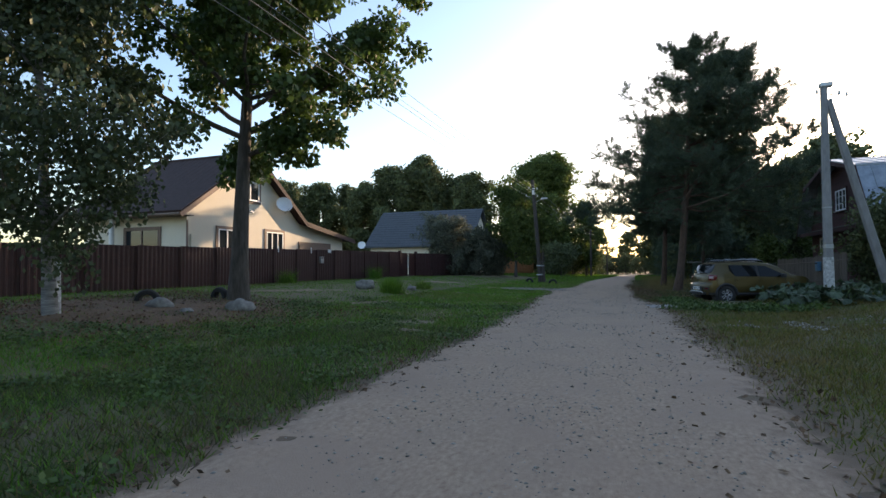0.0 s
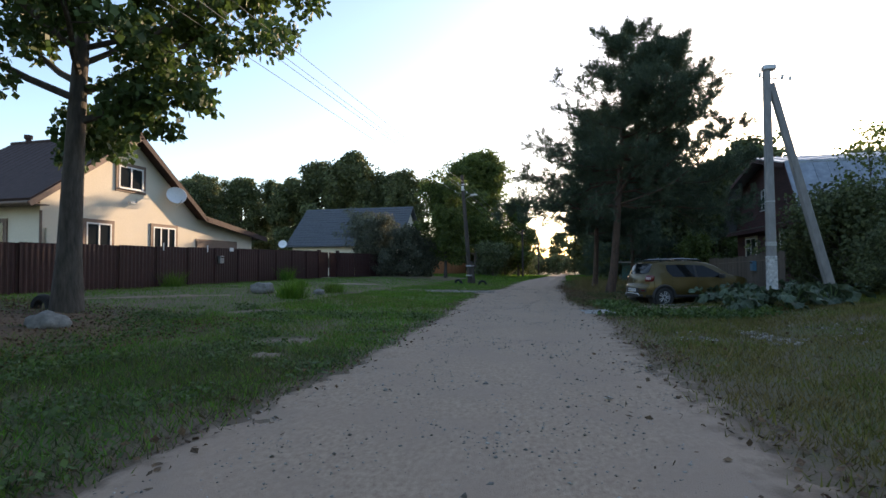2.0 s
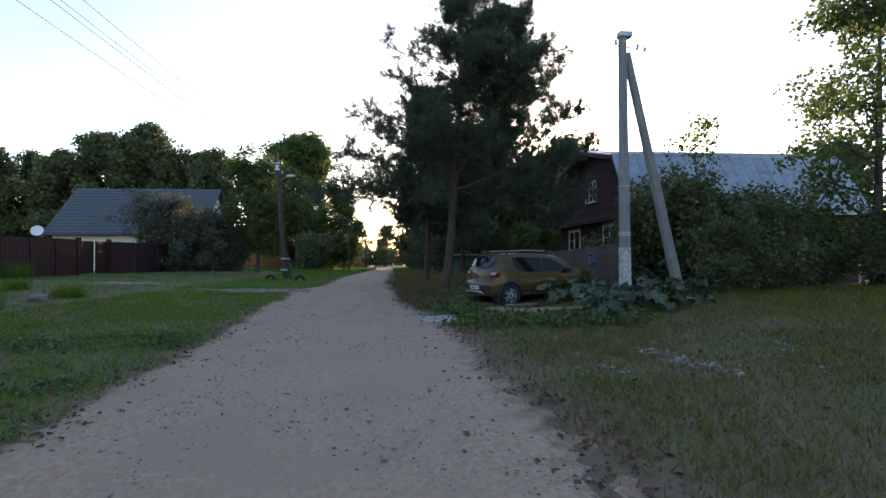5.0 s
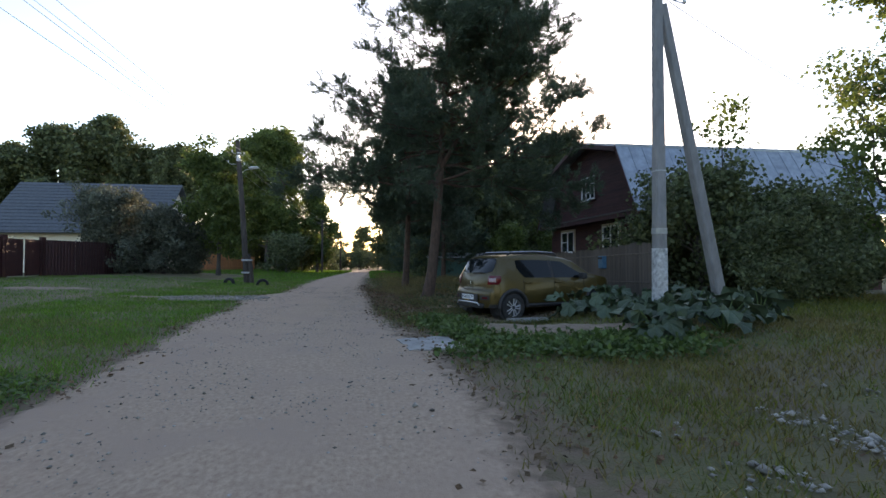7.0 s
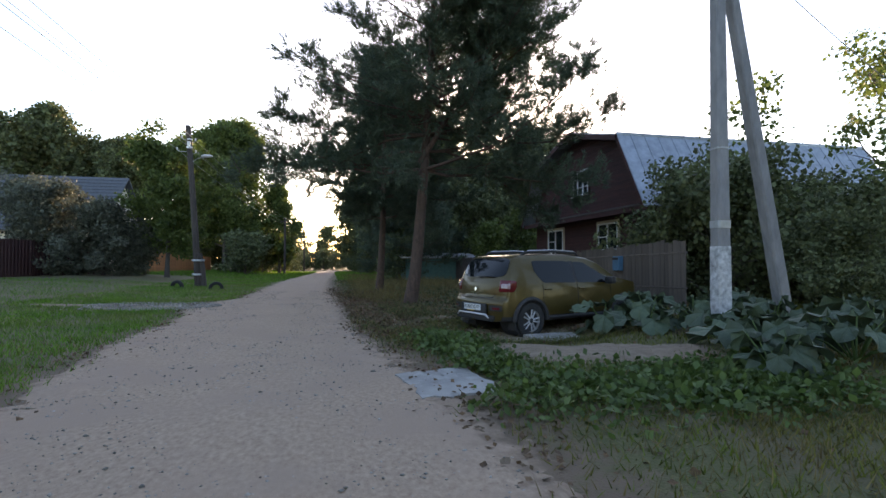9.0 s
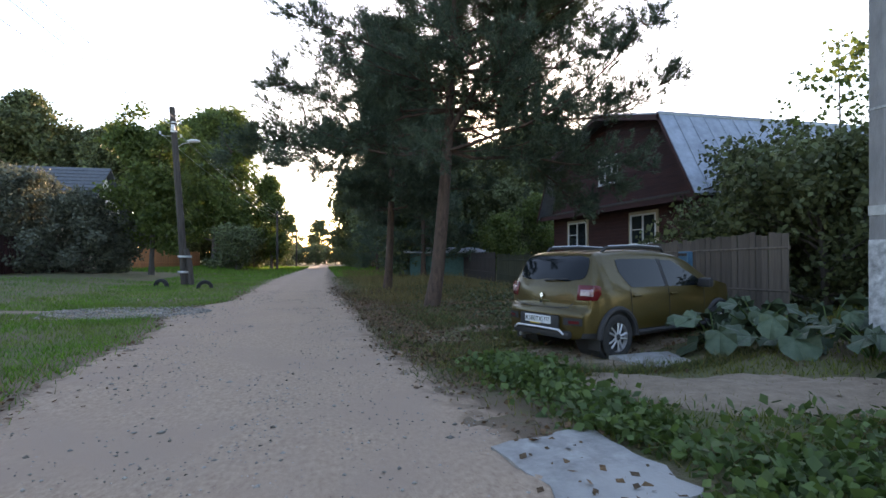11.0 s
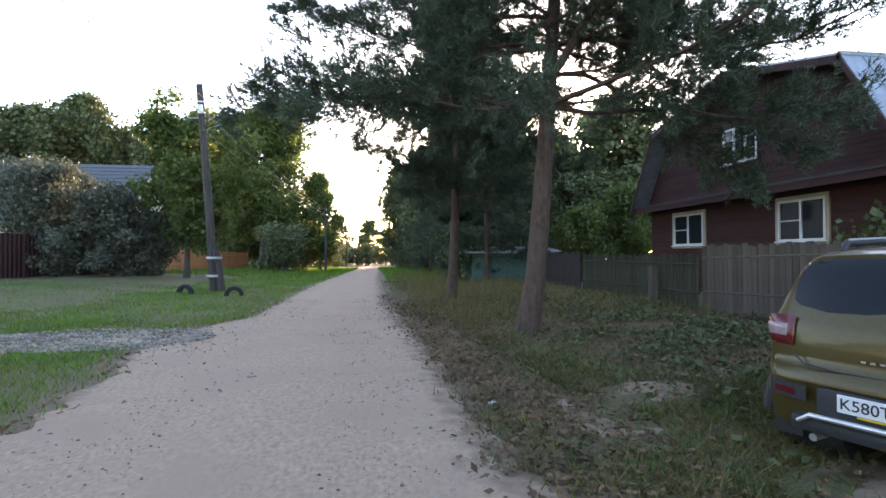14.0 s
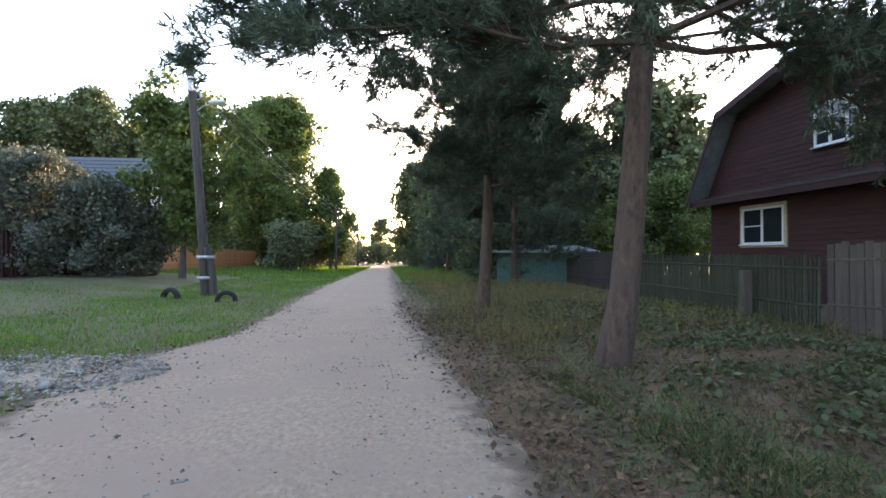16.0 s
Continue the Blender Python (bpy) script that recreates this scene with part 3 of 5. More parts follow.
def metal_fence():
    f = thing("metal_fence", pose(-17.3, 12, 0), "tall dark brown corrugated metal fence along a garden", "fence")
    f.matrix_world = Matrix.Identity(4)
    def run(x0, y0, x1, y1, top0, top1, posts=True):
        L = math.hypot(x1 - x0, y1 - y0)
        n = int(L / 2.0)
        yaw = math.atan2(y1 - y0, x1 - x0)
        for k in range(n):
            a, b = k / n, (k + 1) / n
            xa, ya = x0 + (x1 - x0) * a, y0 + (y1 - y0) * a
            top = top0 + (top1 - top0) * (a + b) / 2
            base = hz(xa, ya) - 0.02
            g = Geo()
            vs, fs = [], []
            w = L / n - 0.015
            m = 40
            for i in range(m + 1):
                off = 0.018 if (i // 2) % 2 else -0.018
                u = w * i / m
                for zz in (base, top):
                    vs.append((u, off, zz))
                    vs.append((u, off - 0.006, zz))
            for i in range(m):
                c = i * 4
                fs += [(c, c + 4, c + 6, c + 2), (c + 1, c + 3, c + 7, c + 5), (c + 2, c + 6, c + 7, c + 3)]
            g.add(vs, fs)
            p = part("panel", g, M_FENCE, f)
            p.matrix_local = pose(xa, ya, 0, 0, 0, math.degrees(yaw))
            part("post", Geo().box((xa + 0.06, ya, (base + top) / 2 - 0.02), (0.06, 0.06, top - base)), M_FENCE, f)
    run(-16.5, -14, -17.1, 6, 2.05, 2.1)
    run(-17.1, 6, -17.5, 36.4, 2.1, 2.55)
    run(-17.2, 39.2, -14.6, 50, 2.5, 2.5)
    g = thing("metal_gate", pose(0, 0, 0), "closed dark brown sheet metal driveway gate", "gate")
    part("gate_post", Geo().box((-17.5, 36.5, 1.5), (0.16, 0.36, 2.3)), M_FENCE, g)
    part("gate_post", Geo().box((-17.22, 39.16, 1.5), (0.16, 0.36, 2.3)), M_FENCE, g)
    for k in range(2):
        part("gate_leaf", Geo().box((-17.43 + 0.15 * k, 37.2 + 1.27 * k, 1.5), (0.05, 1.32, 1.95)), M_FENCE, g)
    for k, (y, w) in enumerate(((20.6, 0.06), (23.6, 0.06))):
        b = thing("fence_bracket", pose(-17.25, y, 2.35), "white painted metal tab fixed on the fence top", "bracket", "fence tabs")
        part("tab", Geo().box((0, 0, -0.05), (0.02, w, 0.35)), M_WHITE, b)
    nb = thing("house_number_plate", pose(-17.27, 25.6, 2.32), "small white plate fixed on the fence top", "plate")
    part("plate", Geo().bevel_box((0, 0, 0), (0.02, 0.35, 0.2), 0.005), M_WHITE, nb)
    lb = thing("letter_box", pose(-17.2, 24.6, 1.75), "dark grey metal letter box hung on the fence", "letter box")
    part("box", Geo().bevel_box((0, 0, 0), (0.16, 0.32, 0.4), 0.02), M_STEEL, lb)
    part("flap", Geo().bevel_box((0.09, 0, 0.12), (0.02, 0.26, 0.06), 0.006), M_DARK, lb)


def board_run(name, label, x0, y0, x1, y1, height, width, gap, material, pointed=False, seed=1, group="", piece="plank", tilt=2.0):
    rnd = random.Random(seed)
    f = thing(name, Matrix.Identity(4), label, "fence", group)
    L = math.hypot(x1 - x0, y1 - y0)
    yaw = math.degrees(math.atan2(y1 - y0, x1 - x0))
    n = int(L / (width + gap))
    t = 0.022
    if pointed:
        g = Geo().extrude([(-width / 2, 0, 0), (width / 2, 0, 0), (width / 2, 0, 1 - 0.04), (0, 0, 1), (-width / 2, 0, 1 - 0.04)], (0, t, 0))
    else:
        g = Geo().bevel_box((0, t / 2, 0.5), (width, t, 1), 0.004)
    me = g.mesh(piece)
    me.materials.append(material)
    for k in range(n):
        a = (k + 0.5) / n
        x, y = x0 + (x1 - x0) * a, y0 + (y1 - y0) * a
        o = new(piece, me)
        o.parent = f
        hgt = height * (1 + rnd.uniform(-0.03, 0.03))
        o.matrix_local = pose(x, y, hz(x, y) - 0.03, 0, rnd.uniform(-tilt, tilt), yaw) @ Matrix.Diagonal((1, 1, hgt, 1))
    for zz in (0.3, 0.8):
        za, zb = hz(x0, y0) + height * zz, hz(x1, y1) + height * zz
        part("rail", Geo().tube([(x0, y0, za), (x1, y1, zb)], [0.035, 0.035], 6), material, f)
    return f


# ---- poles and wires ----


def wooden_pole():
    p = thing("utility_pole", pose(-6.0, 38, 0.05), "dark tarred wooden utility pole lashed to a short stub", "utility pole")
    g = Geo().tube([(0, 0, -0.1), (-0.16, 0, 2.5), (-0.38, 0, 5.5), (-0.58, 0, 8.1)], [0.17, 0.155, 0.14, 0.125], 14)
    part("shaft", g, M_POLE, p, smooth=True)
    part("stub", Geo().tube([(0.3, -0.12, -0.1), (0.2, -0.1, 1.0), (0.06, -0.1, 1.65)], [0.14, 0.13, 0.12], 12), M_POLE, p, "weathered stub post", True)
    for z in (0.6, 1.3):
        part("wire_lashing", Geo().lathe([(0.3, -0.05), (0.31, 0), (0.3, 0.05)], 16).moved(Matrix.Translation((0.0, -0.04, z)) @ Matrix.Diagonal((1, 0.8, 1, 1))), M_STEEL, p)
    for z in (7.0, 7.4):
        part("band", Geo().lathe([(0.14, -0.03), (0.145, 0), (0.14, 0.03)], 14).moved(Matrix.Translation((-0.5, 0, z))), M_PORCELAIN, p)
    part("fitting", Geo().bevel_box((-0.49, -0.16, 7.1), (0.16, 0.1, 0.35), 0.02), M_PORCELAIN, p, "pale grey fitting")
    for dx, dz in ((-0.35, 7.5), (0.3, 7.4), (-0.55, 6.9), (0.32, 6.8)):
        ins = part("insulator", Geo().lathe([(0.02, -0.05), (0.045, -0.03), (0.035, 0.02), (0.05, 0.05), (0.0, 0.09)], 10).moved(Matrix.Translation((-0.52 + dx, 0, dz))), M_PORCELAIN, p, smooth=True)
        part("hook", Geo().tube([(-0.52, 0, dz - 0.12), (-0.52 + dx * 0.8, 0, dz - 0.12), (-0.52 + dx, 0, dz - 0.04)], [0.012] * 3, 5), M_STEEL, ins)
    lamp = part("lamp_arm", Geo().tube([(-0.45, 0, 6.2), (-0.1, -0.05, 6.45), (0.35, -0.1, 6.55)], [0.022] * 3, 6), M_STEEL, p)
    part("lamp_head", Geo().lathe([(0.0, 0.30), (0.06, 0.27), (0.12, 0.1), (0.11, -0.15), (0.05, -0.28), (0, -0.3)], 12, 'Y').moved(pose(0.35, -0.1, 6.58, 0, 12, 80) @ Matrix.Diagonal((1, 1, 0.6, 1))), M_PORCELAIN, lamp, smooth=True)


def concrete_pole():
    p = thing("concrete_utility_pole", pose(6.8, 17.5, 0.28), "grey concrete utility pole with whitewashed base and slanting strut", "utility pole")
    g = Geo()
    def taper(g, a, b, w0, w1):
        a, b = Vector(a), Vector(b)
        d = (b - a).normalized()
        sx = Vector((1, 0, 0)) - d * d.x
        sx.normalize()
        sy = d.cross(sx)
        vs = []
        for q, w in ((a, w0), (b, w1)):
            c = 0.75
            for (i, j) in ((-1, -c), (-c, -1), (c, -1), (1, -c), (1, c), (c, 1), (-c, 1), (-1, c)):
                vs.append(q + sx * i * w / 2 + sy * j * w / 2)
        fs = [(k, (k + 1) % 8, 8 + (k + 1) % 8, 8 + k) for k in range(8)] + [tuple(range(7, -1, -1)), tuple(range(8, 16))]
        return g.add(vs, fs)
    part("shaft", taper(g, (0, 0, -0.2), (0, 0, 6.95), 0.25, 0.17), M_CPOLE, p)
    part("whitewash", taper(Geo(), (0, 0, 0.1), (0, 0, 1.3), 0.256, 0.246), M_LIME, p, "flaking white limewash")
    part("band", taper(Geo(), (0, 0, 1.6), (0, 0, 1.72), 0.25, 0.248), M_STEEL, p)
    part("band", taper(Geo(), (0, 0, 2.9), (0, 0, 2.93), 0.235, 0.235), M_LIME, p)
    part("strut", taper(Geo(), (1.85, 0.55, -0.1), (0.12, 0.03, 6.45), 0.24, 0.17), M_CPOLE, p, "slanting concrete strut")
    cap = part("cap", Geo().bevel_box((0.06, 0, 6.92), (0.34, 0.24, 0.14), 0.02), M_STEEL, p)
    part("cap_bracket", Geo().tube([(-0.1, 0, 6.9), (0.05, 0, 7.0), (0.24, 0, 6.86)], [0.04] * 3, 8), M_STEEL, cap)
    for dx, dz in ((-0.18, 6.72), (0.42, 6.62), (0.62, 6.55)):
        part("insulator", Geo().lathe([(0.02, -0.05), (0.045, -0.03), (0.035, 0.02), (0.05, 0.05), (0.0, 0.09)], 10).moved(Matrix.Translation((dx, 0, dz))), M_PORCELAIN, p, smooth=True)
    part("hook_bar", Geo().tube([(-0.2, 0, 6.66), (0.2, 0, 6.6), (0.64, 0, 6.5)], [0.014] * 3, 5), M_STEEL, p)


def wire(a, b, sag, r=0.009, label="thin overhead power line", group="power lines"):
    a, b = Vector(a), Vector(b)
    pts = []
    for k in range(25):
        u = k / 24
        q = a.lerp(b, u)
        q.z -= sag * 4 * u * (1 - u)
        pts.append(q)
    ob = part("overhead_wire", Geo().tube(pts, [r] * 25, 5), M_WIRE)
    return tagged(ob, label, "cable", group)


# ---- trees ----


def leaf_cloud(centres, radii, count, size, rng, droop=0.3, flat=0.75, aspect=0.75):
    """Many small bent leaves round the given centres: arrays of corners."""
    centres, radii = np.array(centres), np.array(radii)
    prob = radii ** 2 / np.sum(radii ** 2)
    idx = rng.choice(len(centres), count, p=prob)
    d = rng.normal(size=(count, 3))
    d /= np.linalg.norm(d, axis=1)[:, None]
    r = rng.random(count) ** 0.45
    pos = centres[idx] + d * (r * radii[idx])[:, None] * np.array([1, 1, flat])
    ax = rng.normal(size=(count, 3))
    ax[:, 2] -= droop
    ax /= np.linalg.norm(ax, axis=1)[:, None]
    sd = np.cross(ax, rng.normal(size=(count, 3)))
    sd /= np.linalg.norm(sd, axis=1)[:, None] + 1e-9
    s = size * rng.uniform(0.6, 1.3, count)[:, None]
    v = np.empty((count, 4, 3))
    v[:, 0] = pos
    v[:, 1] = pos + ax * s * 0.5 + sd * s * aspect * 0.5
    v[:, 2] = pos + ax * s
    v[:, 3] = pos + ax * s * 0.5 - sd * s * aspect * 0.5
    f = np.arange(count * 4).reshape(count, 4)
    return v.reshape(-1, 3), f


def limb_path(start, d, length, rng, up=0.15, wob=0.18, n=6):
    pts, p, d = [Vector(start)], Vector(start), Vector(d).normalized()
    for k in range(n):
        d = (d + Vector(rng.normal(0, wob, 3)) + Vector((0, 0, up))).normalized()
        p = p + d * length / n
        pts.append(p.copy())
    return pts


def tree(name, m, height, crown, base, r0, seed, leaf_mat, bark, leaves, leaf, label, lean=(0, 0), limbs=14, clump=0.9, shape=1.0, droop=0.3, category="tree", group="", flat=0.8):
    """A leafy tree. crown: its half width; base: where the crown begins; shape: 1 round, under 1 widest low."""
    rng = np.random.default_rng(seed)
    t = thing(name, m, label, category, group)
    wood = Geo()
    n = 9
    trunk = []
    for k in range(n + 1):
        u = k / n
        trunk.append(Vector((lean[0] * u + 0.12 * math.sin(3 * u + seed), lean[1] * u + 0.1 * math.cos(2.5 * u + seed) - 0.1, height * 0.92 * u - 0.1)))
    rad = [r0 * (1.25 if k == 0 else 1.0) * (1 - 0.85 * (k / n) ** 0.9) for k in range(n + 1)]
    wood.tube(trunk, rad, 12)
    cs, rs = [], []
    for k in range(limbs):
        u = base / height + (0.96 - base / height) * (k + rng.random() * 0.6) / limbs
        i = min(int(u * n), n - 1)
        st = trunk[i].lerp(trunk[i + 1], u * n - i)
        v = (u - base / height) / (1 - base / height)
        reach = crown * (math.sin(math.pi * min(0.97, 0.16 + 0.84 * v ** shape)) ** 0.7) * rng.uniform(0.72, 1.1)
        az = k * 2.4 + rng.uniform(-0.5, 0.5)
        d = Vector((math.cos(az), math.sin(az), 0.15 + 0.7 * v))
        path = limb_path(st, d, reach * 1.05, rng)
        r1 = rad[i] * 0.45
        wood.tube(path, [r1 * (1 - 0.85 * q / 6) for q in range(7)], 6, False)
        for q in range(2, 7):
            cs.append(path[q] + Vector(rng.normal(0, 0.25 * clump, 3)))
            rs.append(clump * rng.uniform(0.55, 1.0))
            if rng.random() < 0.8:
                dd = (path[q] - path[q - 1]).normalized() + Vector(rng.normal(0, 0.7, 3))
                tw = limb_path(path[q], dd, reach * 0.38, rng, 0.05, 0.25, 3)
                wood.tube(tw, [r1 * 0.25, r1 * 0.18, r1 * 0.1, r1 * 0.04], 4, False)
                cs.append(tw[-1])
                rs.append(clump * rng.uniform(0.45, 0.85))
    cs.append(trunk[-1])
    rs.append(clump * 0.9)
    part("trunk", wood, bark, t, smooth=True)
    v, f = leaf_cloud([tuple(c) for c in cs], rs, leaves, leaf, rng, droop, flat)
    part("crown", array_mesh("crown", v, f), leaf_mat, t)
    return t


def pine(name, m, height, spread, base, r0, seed, label, tufts=9000, needle=0.15, lean=(0, 0), whorls=22, group="", needles=9, category="tree", wide=0.015, leader=None, inner=3, extra=()):
    """A Scots pine: whorls of limbs that turn up at the ends, with tufts of needles. leader: a second stem (start height, x, y, height, spread)."""
    rng = np.random.default_rng(seed)
    t = thing(name, m, label, category, group)
    wood = Geo()
    n = 12
    trunk = [Vector((lean[0] * (k / n) ** 0.6 + 0.05 * math.sin(4 * k / n + seed), lean[1] * (k / n), height * 0.985 * k / n - 0.1)) for k in range(n + 1)]
    rad = [r0 * (1.2 if k == 0 else 1) * (1 - 0.9 * k / n) + 0.012 for k in range(n + 1)]
    wood.tube(trunk, rad, 14)
    stems = [(trunk, base, height, spread, whorls)]
    if leader:
        z0, lx, ly, lh, ls = leader
        st = trunk[0].lerp(trunk[-1], z0 / height)
        second = [Vector((st.x + lx * (1 - (1 - k / n) ** 2), st.y + ly * (1 - (1 - k / n) ** 2), z0 + (lh - z0) * k / n)) for k in range(n + 1)]
        wood.tube(second, [0.09 * (1 - 0.85 * k / n) for k in range(n + 1)], 8)
        stems.append((second, z0 + 1.2, lh, ls, 14))
    cs, dirs = [], []
    for stem, zb, top, reach0, count in stems:
        for k in range(count):
            v = (k + 0.5) / count
            zz = zb + (top * 0.97 - zb) * v ** 0.92
            u = (zz - stem[0].z) / (stem[-1].z - stem[0].z)
            i = max(0, min(int(u * n), n - 1))
            st = stem[i].lerp(stem[i + 1], u * n - i)
            reach = reach0 * (1 - v) ** 0.66 * (0.8 + 0.2 * min(1, v * 5)) + 0.3
            own = [(radians(a), far) for z, a, far in extra if stem is trunk and abs(z - zz) < 0.5 * (top - zb) / count]
            for b in range(int(4 + 2 * rng.random()) + len(own)):
                az = rng.uniform(0, 6.283)
                L = reach * rng.uniform(0.5, 1.12)
                if b < len(own):
                    az, L = own[b]
                d = Vector((math.cos(az), math.sin(az), -0.12 + 0.55 * v))
                path = limb_path(st, d, L, rng, 0.055, 0.17 if b < len(own) else 0.11, 7)
                r1 = max(0.012, 0.02 * L * 0.5)
                wood.tube(path, [r1 * (1 - 0.85 * q / 7) for q in range(8)], 5, False)
                for q in range(inner if L > 1.5 else 2, 8):
                    for s in range(5 if b < len(own) else 3):
                        side = (path[q] - path[q - 1]).normalized() + Vector(rng.normal(0, 0.75, 3)) + Vector((0, 0, 0.25))
                        tw = limb_path(path[q], side, min(1.0, 0.28 * L + 0.25) * (1.15 - 0.08 * q), rng, 0.1, 0.2, 3)
                        if s < 2:
                            wood.tube(tw, [r1 * 0.3, r1 * 0.22, r1 * 0.15, 0.004], 4, False)
                        for z in range(1, 4):
                            for again in range(2 if b < len(own) else 1):
                                cs.append(tuple(tw[z] + Vector(rng.normal(0, 0.12 * again, 3))))
                                dirs.append(tuple((tw[z] - tw[z - 1]).normalized()))
    part("trunk", wood, M_PINEBARK, t, smooth=True)
    cs, dirs = np.array(cs), np.array(dirs)
    idx = rng.choice(len(cs), tufts)
    base_p = cs[idx] + rng.normal(0, 0.07, (tufts, 3))
    dd = dirs[idx] + np.array([0, 0, 0.25])
    dd /= np.linalg.norm(dd, axis=1)[:, None]
    P = np.repeat(base_p, needles, 0)
    D = np.repeat(dd, needles, 0) + rng.normal(0, 0.62, (tufts * needles, 3))
    D /= np.linalg.norm(D, axis=1)[:, None]
    P = P + np.repeat(dd, needles, 0) * rng.uniform(-0.06, 0.06, (tufts * needles, 1))
    S = np.cross(D, rng.normal(size=D.shape))
    S /= np.linalg.norm(S, axis=1)[:, None]
    ln = needle * rng.uniform(0.7, 1.2, (len(P), 1))
    V = np.empty((len(P), 3, 3))
    V[:, 0] = P - S * wide * 0.5
    V[:, 1] = P + S * wide * 0.5
    V[:, 2] = P + D * ln
    part("crown", array_mesh("crown", V.reshape(-1, 3), np.arange(len(P) * 3).reshape(-1, 3)), M_NEEDLE, t)
    return t


cream_house()
grey_house()
red_house()
metal_fence()
concrete_pole()
wooden_pole()

# ---- planting ----


def g_at(x, y, dz=0.0, rz=0.0, s=1.0):
    return pose(x, y, hz(x, y) + dz, 0, 0, rz) @ Matrix.Diagonal((s, s, s, 1))


tree("maple_tree", g_at(-10.4, 10.3), 13.6, 5.6, 4.9, 0.29, 3, M_LEAF, M_BARK, 64000, 0.20, "tall maple with a bare lower trunk and broad leafy crown", lean=(0.7, 0), limbs=34, clump=0.85, shape=0.6, droop=0.8)
tree("birch_tree", g_at(-10.7, 5.0), 11.0, 3.0, 1.5, 0.13, 8, M_BLEAF, M_BIRCH, 52000, 0.12, "birch with hanging twigs and a whitewashed trunk base", lean=(-0.5, 0), limbs=34, clump=0.85, shape=0.7, droop=1.2)
part("whitewash", Geo().tube([(0.0, -0.02, 0.0), (0.0, -0.02, 1.15)], [0.165, 0.142], 14), M_LIME, bpy.data.objects["birch_tree"], "peeling whitewash")
pine("pine_tree", g_at(2.98, 26.1), 12.7, 4.7, 3.9, 0.19, 5, "large Scots pine with reddish bark beside the road", tufts=58000, lean=(0.75, 0), whorls=17, wide=0.02, inner=2, leader=(4.4, 2.2, -1.5, 11.3, 2.9), extra=((4.0, 188, 5.6), (4.6, 172, 5.0), (5.2, 195, 4.4), (6.0, 168, 4.2), (7.0, 160, 4.2), (4.2, -20, 5.4), (4.8, 8, 5.0), (5.4, -28, 5.6), (6.2, -18, 5.4), (7.0, -24, 5.0), (8.2, -14, 4.0), (4.4, -34, 5.8), (5.8, -8, 5.4), (6.6, -35, 5.0), (7.5, -30, 4.4), (5.1, -12, 5.4), (5.6, 182, 4.6)))
pine("pine_tree", g_at(2.65, 33.2), 10.8, 3.6, 3.0, 0.16, 6, "slimmer Scots pine beside the road", tufts=34000, needle=0.18, lean=(0.2, 0), whorls=18, wide=0.024, inner=2)

# left side, behind the pole
tree("roadside_tree", g_at(-9.6, 46), 9.0, 3.5, 2.0, 0.16, 11, M_YLEAF, M_BARK, 24000, 0.22, "young leafy tree behind the utility pole", limbs=20, clump=0.85)
tree("poplar_tree", g_at(-12.4, 78), 18.6, 6.2, 3.0, 0.32, 12, M_YLEAF, M_BARK, 70000, 0.34, "tall sunlit broadleaf tree beside the road", limbs=36, clump=1.7)
tree("roadside_tree", g_at(-6.2, 80), 12.6, 3.4, 1.0, 0.2, 14, M_YLEAF, M_BARK, 16000, 0.3, "slender conical tree beside the road", limbs=24, clump=1.1, shape=0.6)
# shrubs in front of the grey house
for k, (x, y, h, w) in enumerate(((-15.6, 44.6, 5.6, 2.5), (-13.2, 45.4, 4.4, 1.9), (-18.0, 47, 6.2, 2.8), (-16.2, 47.5, 5.6, 2.2), (-12.0, 46.8, 3.4, 1.6))):
    tree("large_shrub", g_at(x, y), h, w, 0.25, 0.12, 20 + k, M_GLEAF, M_BARK, 12000, 0.17, "large grey-green shrub at the garden corner", limbs=20, clump=0.75, shape=0.8, category="shrub", group="garden corner shrubs")
# woodland: built once, then copied
wa = tree("woodland_tree", g_at(-66, 96), 21, 6.0, 2.5, 0.4, 31, M_FLEAF, M_BARK, 30000, 0.45, "dark broadleaf tree at the edge of a wood", limbs=30, clump=1.75, group="wood behind the houses", category="tree")
wb = tree("woodland_tree", g_at(-54, 95), 20, 5.0, 2.0, 0.4, 32, M_FLEAF, M_BARK, 28000, 0.45, "dark broadleaf tree at the edge of a wood", limbs=30, clump=1.7, shape=1.2, group="wood behind the houses", category="tree")
rw = random.Random(4)
for k, (x, y, s) in enumerate(((-72, 88, 1), (-57, 90, 0.95), (-44, 84, 1.0), (-37, 82, 1.05), (-31, 86, 0.9), (-26, 80, 0.88), (-66, 76, 0.85), (-21, 92, 0.8), (-80, 78, 0.9), (-40, 96, 1.05))):
    copy_thing((wa, wb)[k % 2], g_at(x * 1.08, y + 12, 0, rw.uniform(0, 360), s * rw.uniform(1.08, 1.18)))
wc = tree("roadside_tree", g_at(9.5, 52), 11.5, 3.6, 1.0, 0.24, 41, M_FLEAF, M_BARK, 12000, 0.34, "broadleaf tree in the dark roadside thicket", limbs=24, clump=1.0, group="roadside thicket")
for k in range(26):
    x, y = rw.uniform(5.5, 11) + (k % 3) * 6.5, 48 + k * 3.6 + rw.uniform(-1.5, 1.5)
    copy_thing(wc, g_at(x, y, 0, rw.uniform(0, 360), rw.uniform(0.95, 1.2) * (1.0 if y < 72 else 1.32 if y < 112 else 0.7)))
wd = pine("young_pine", g_at(6.0, 43), 10.5, 3.0, 1.0, 0.15, 51, "dark pine in the roadside thicket", tufts=7000, needle=0.3, needles=8, whorls=18, group="roadside thicket", wide=0.045, inner=2)
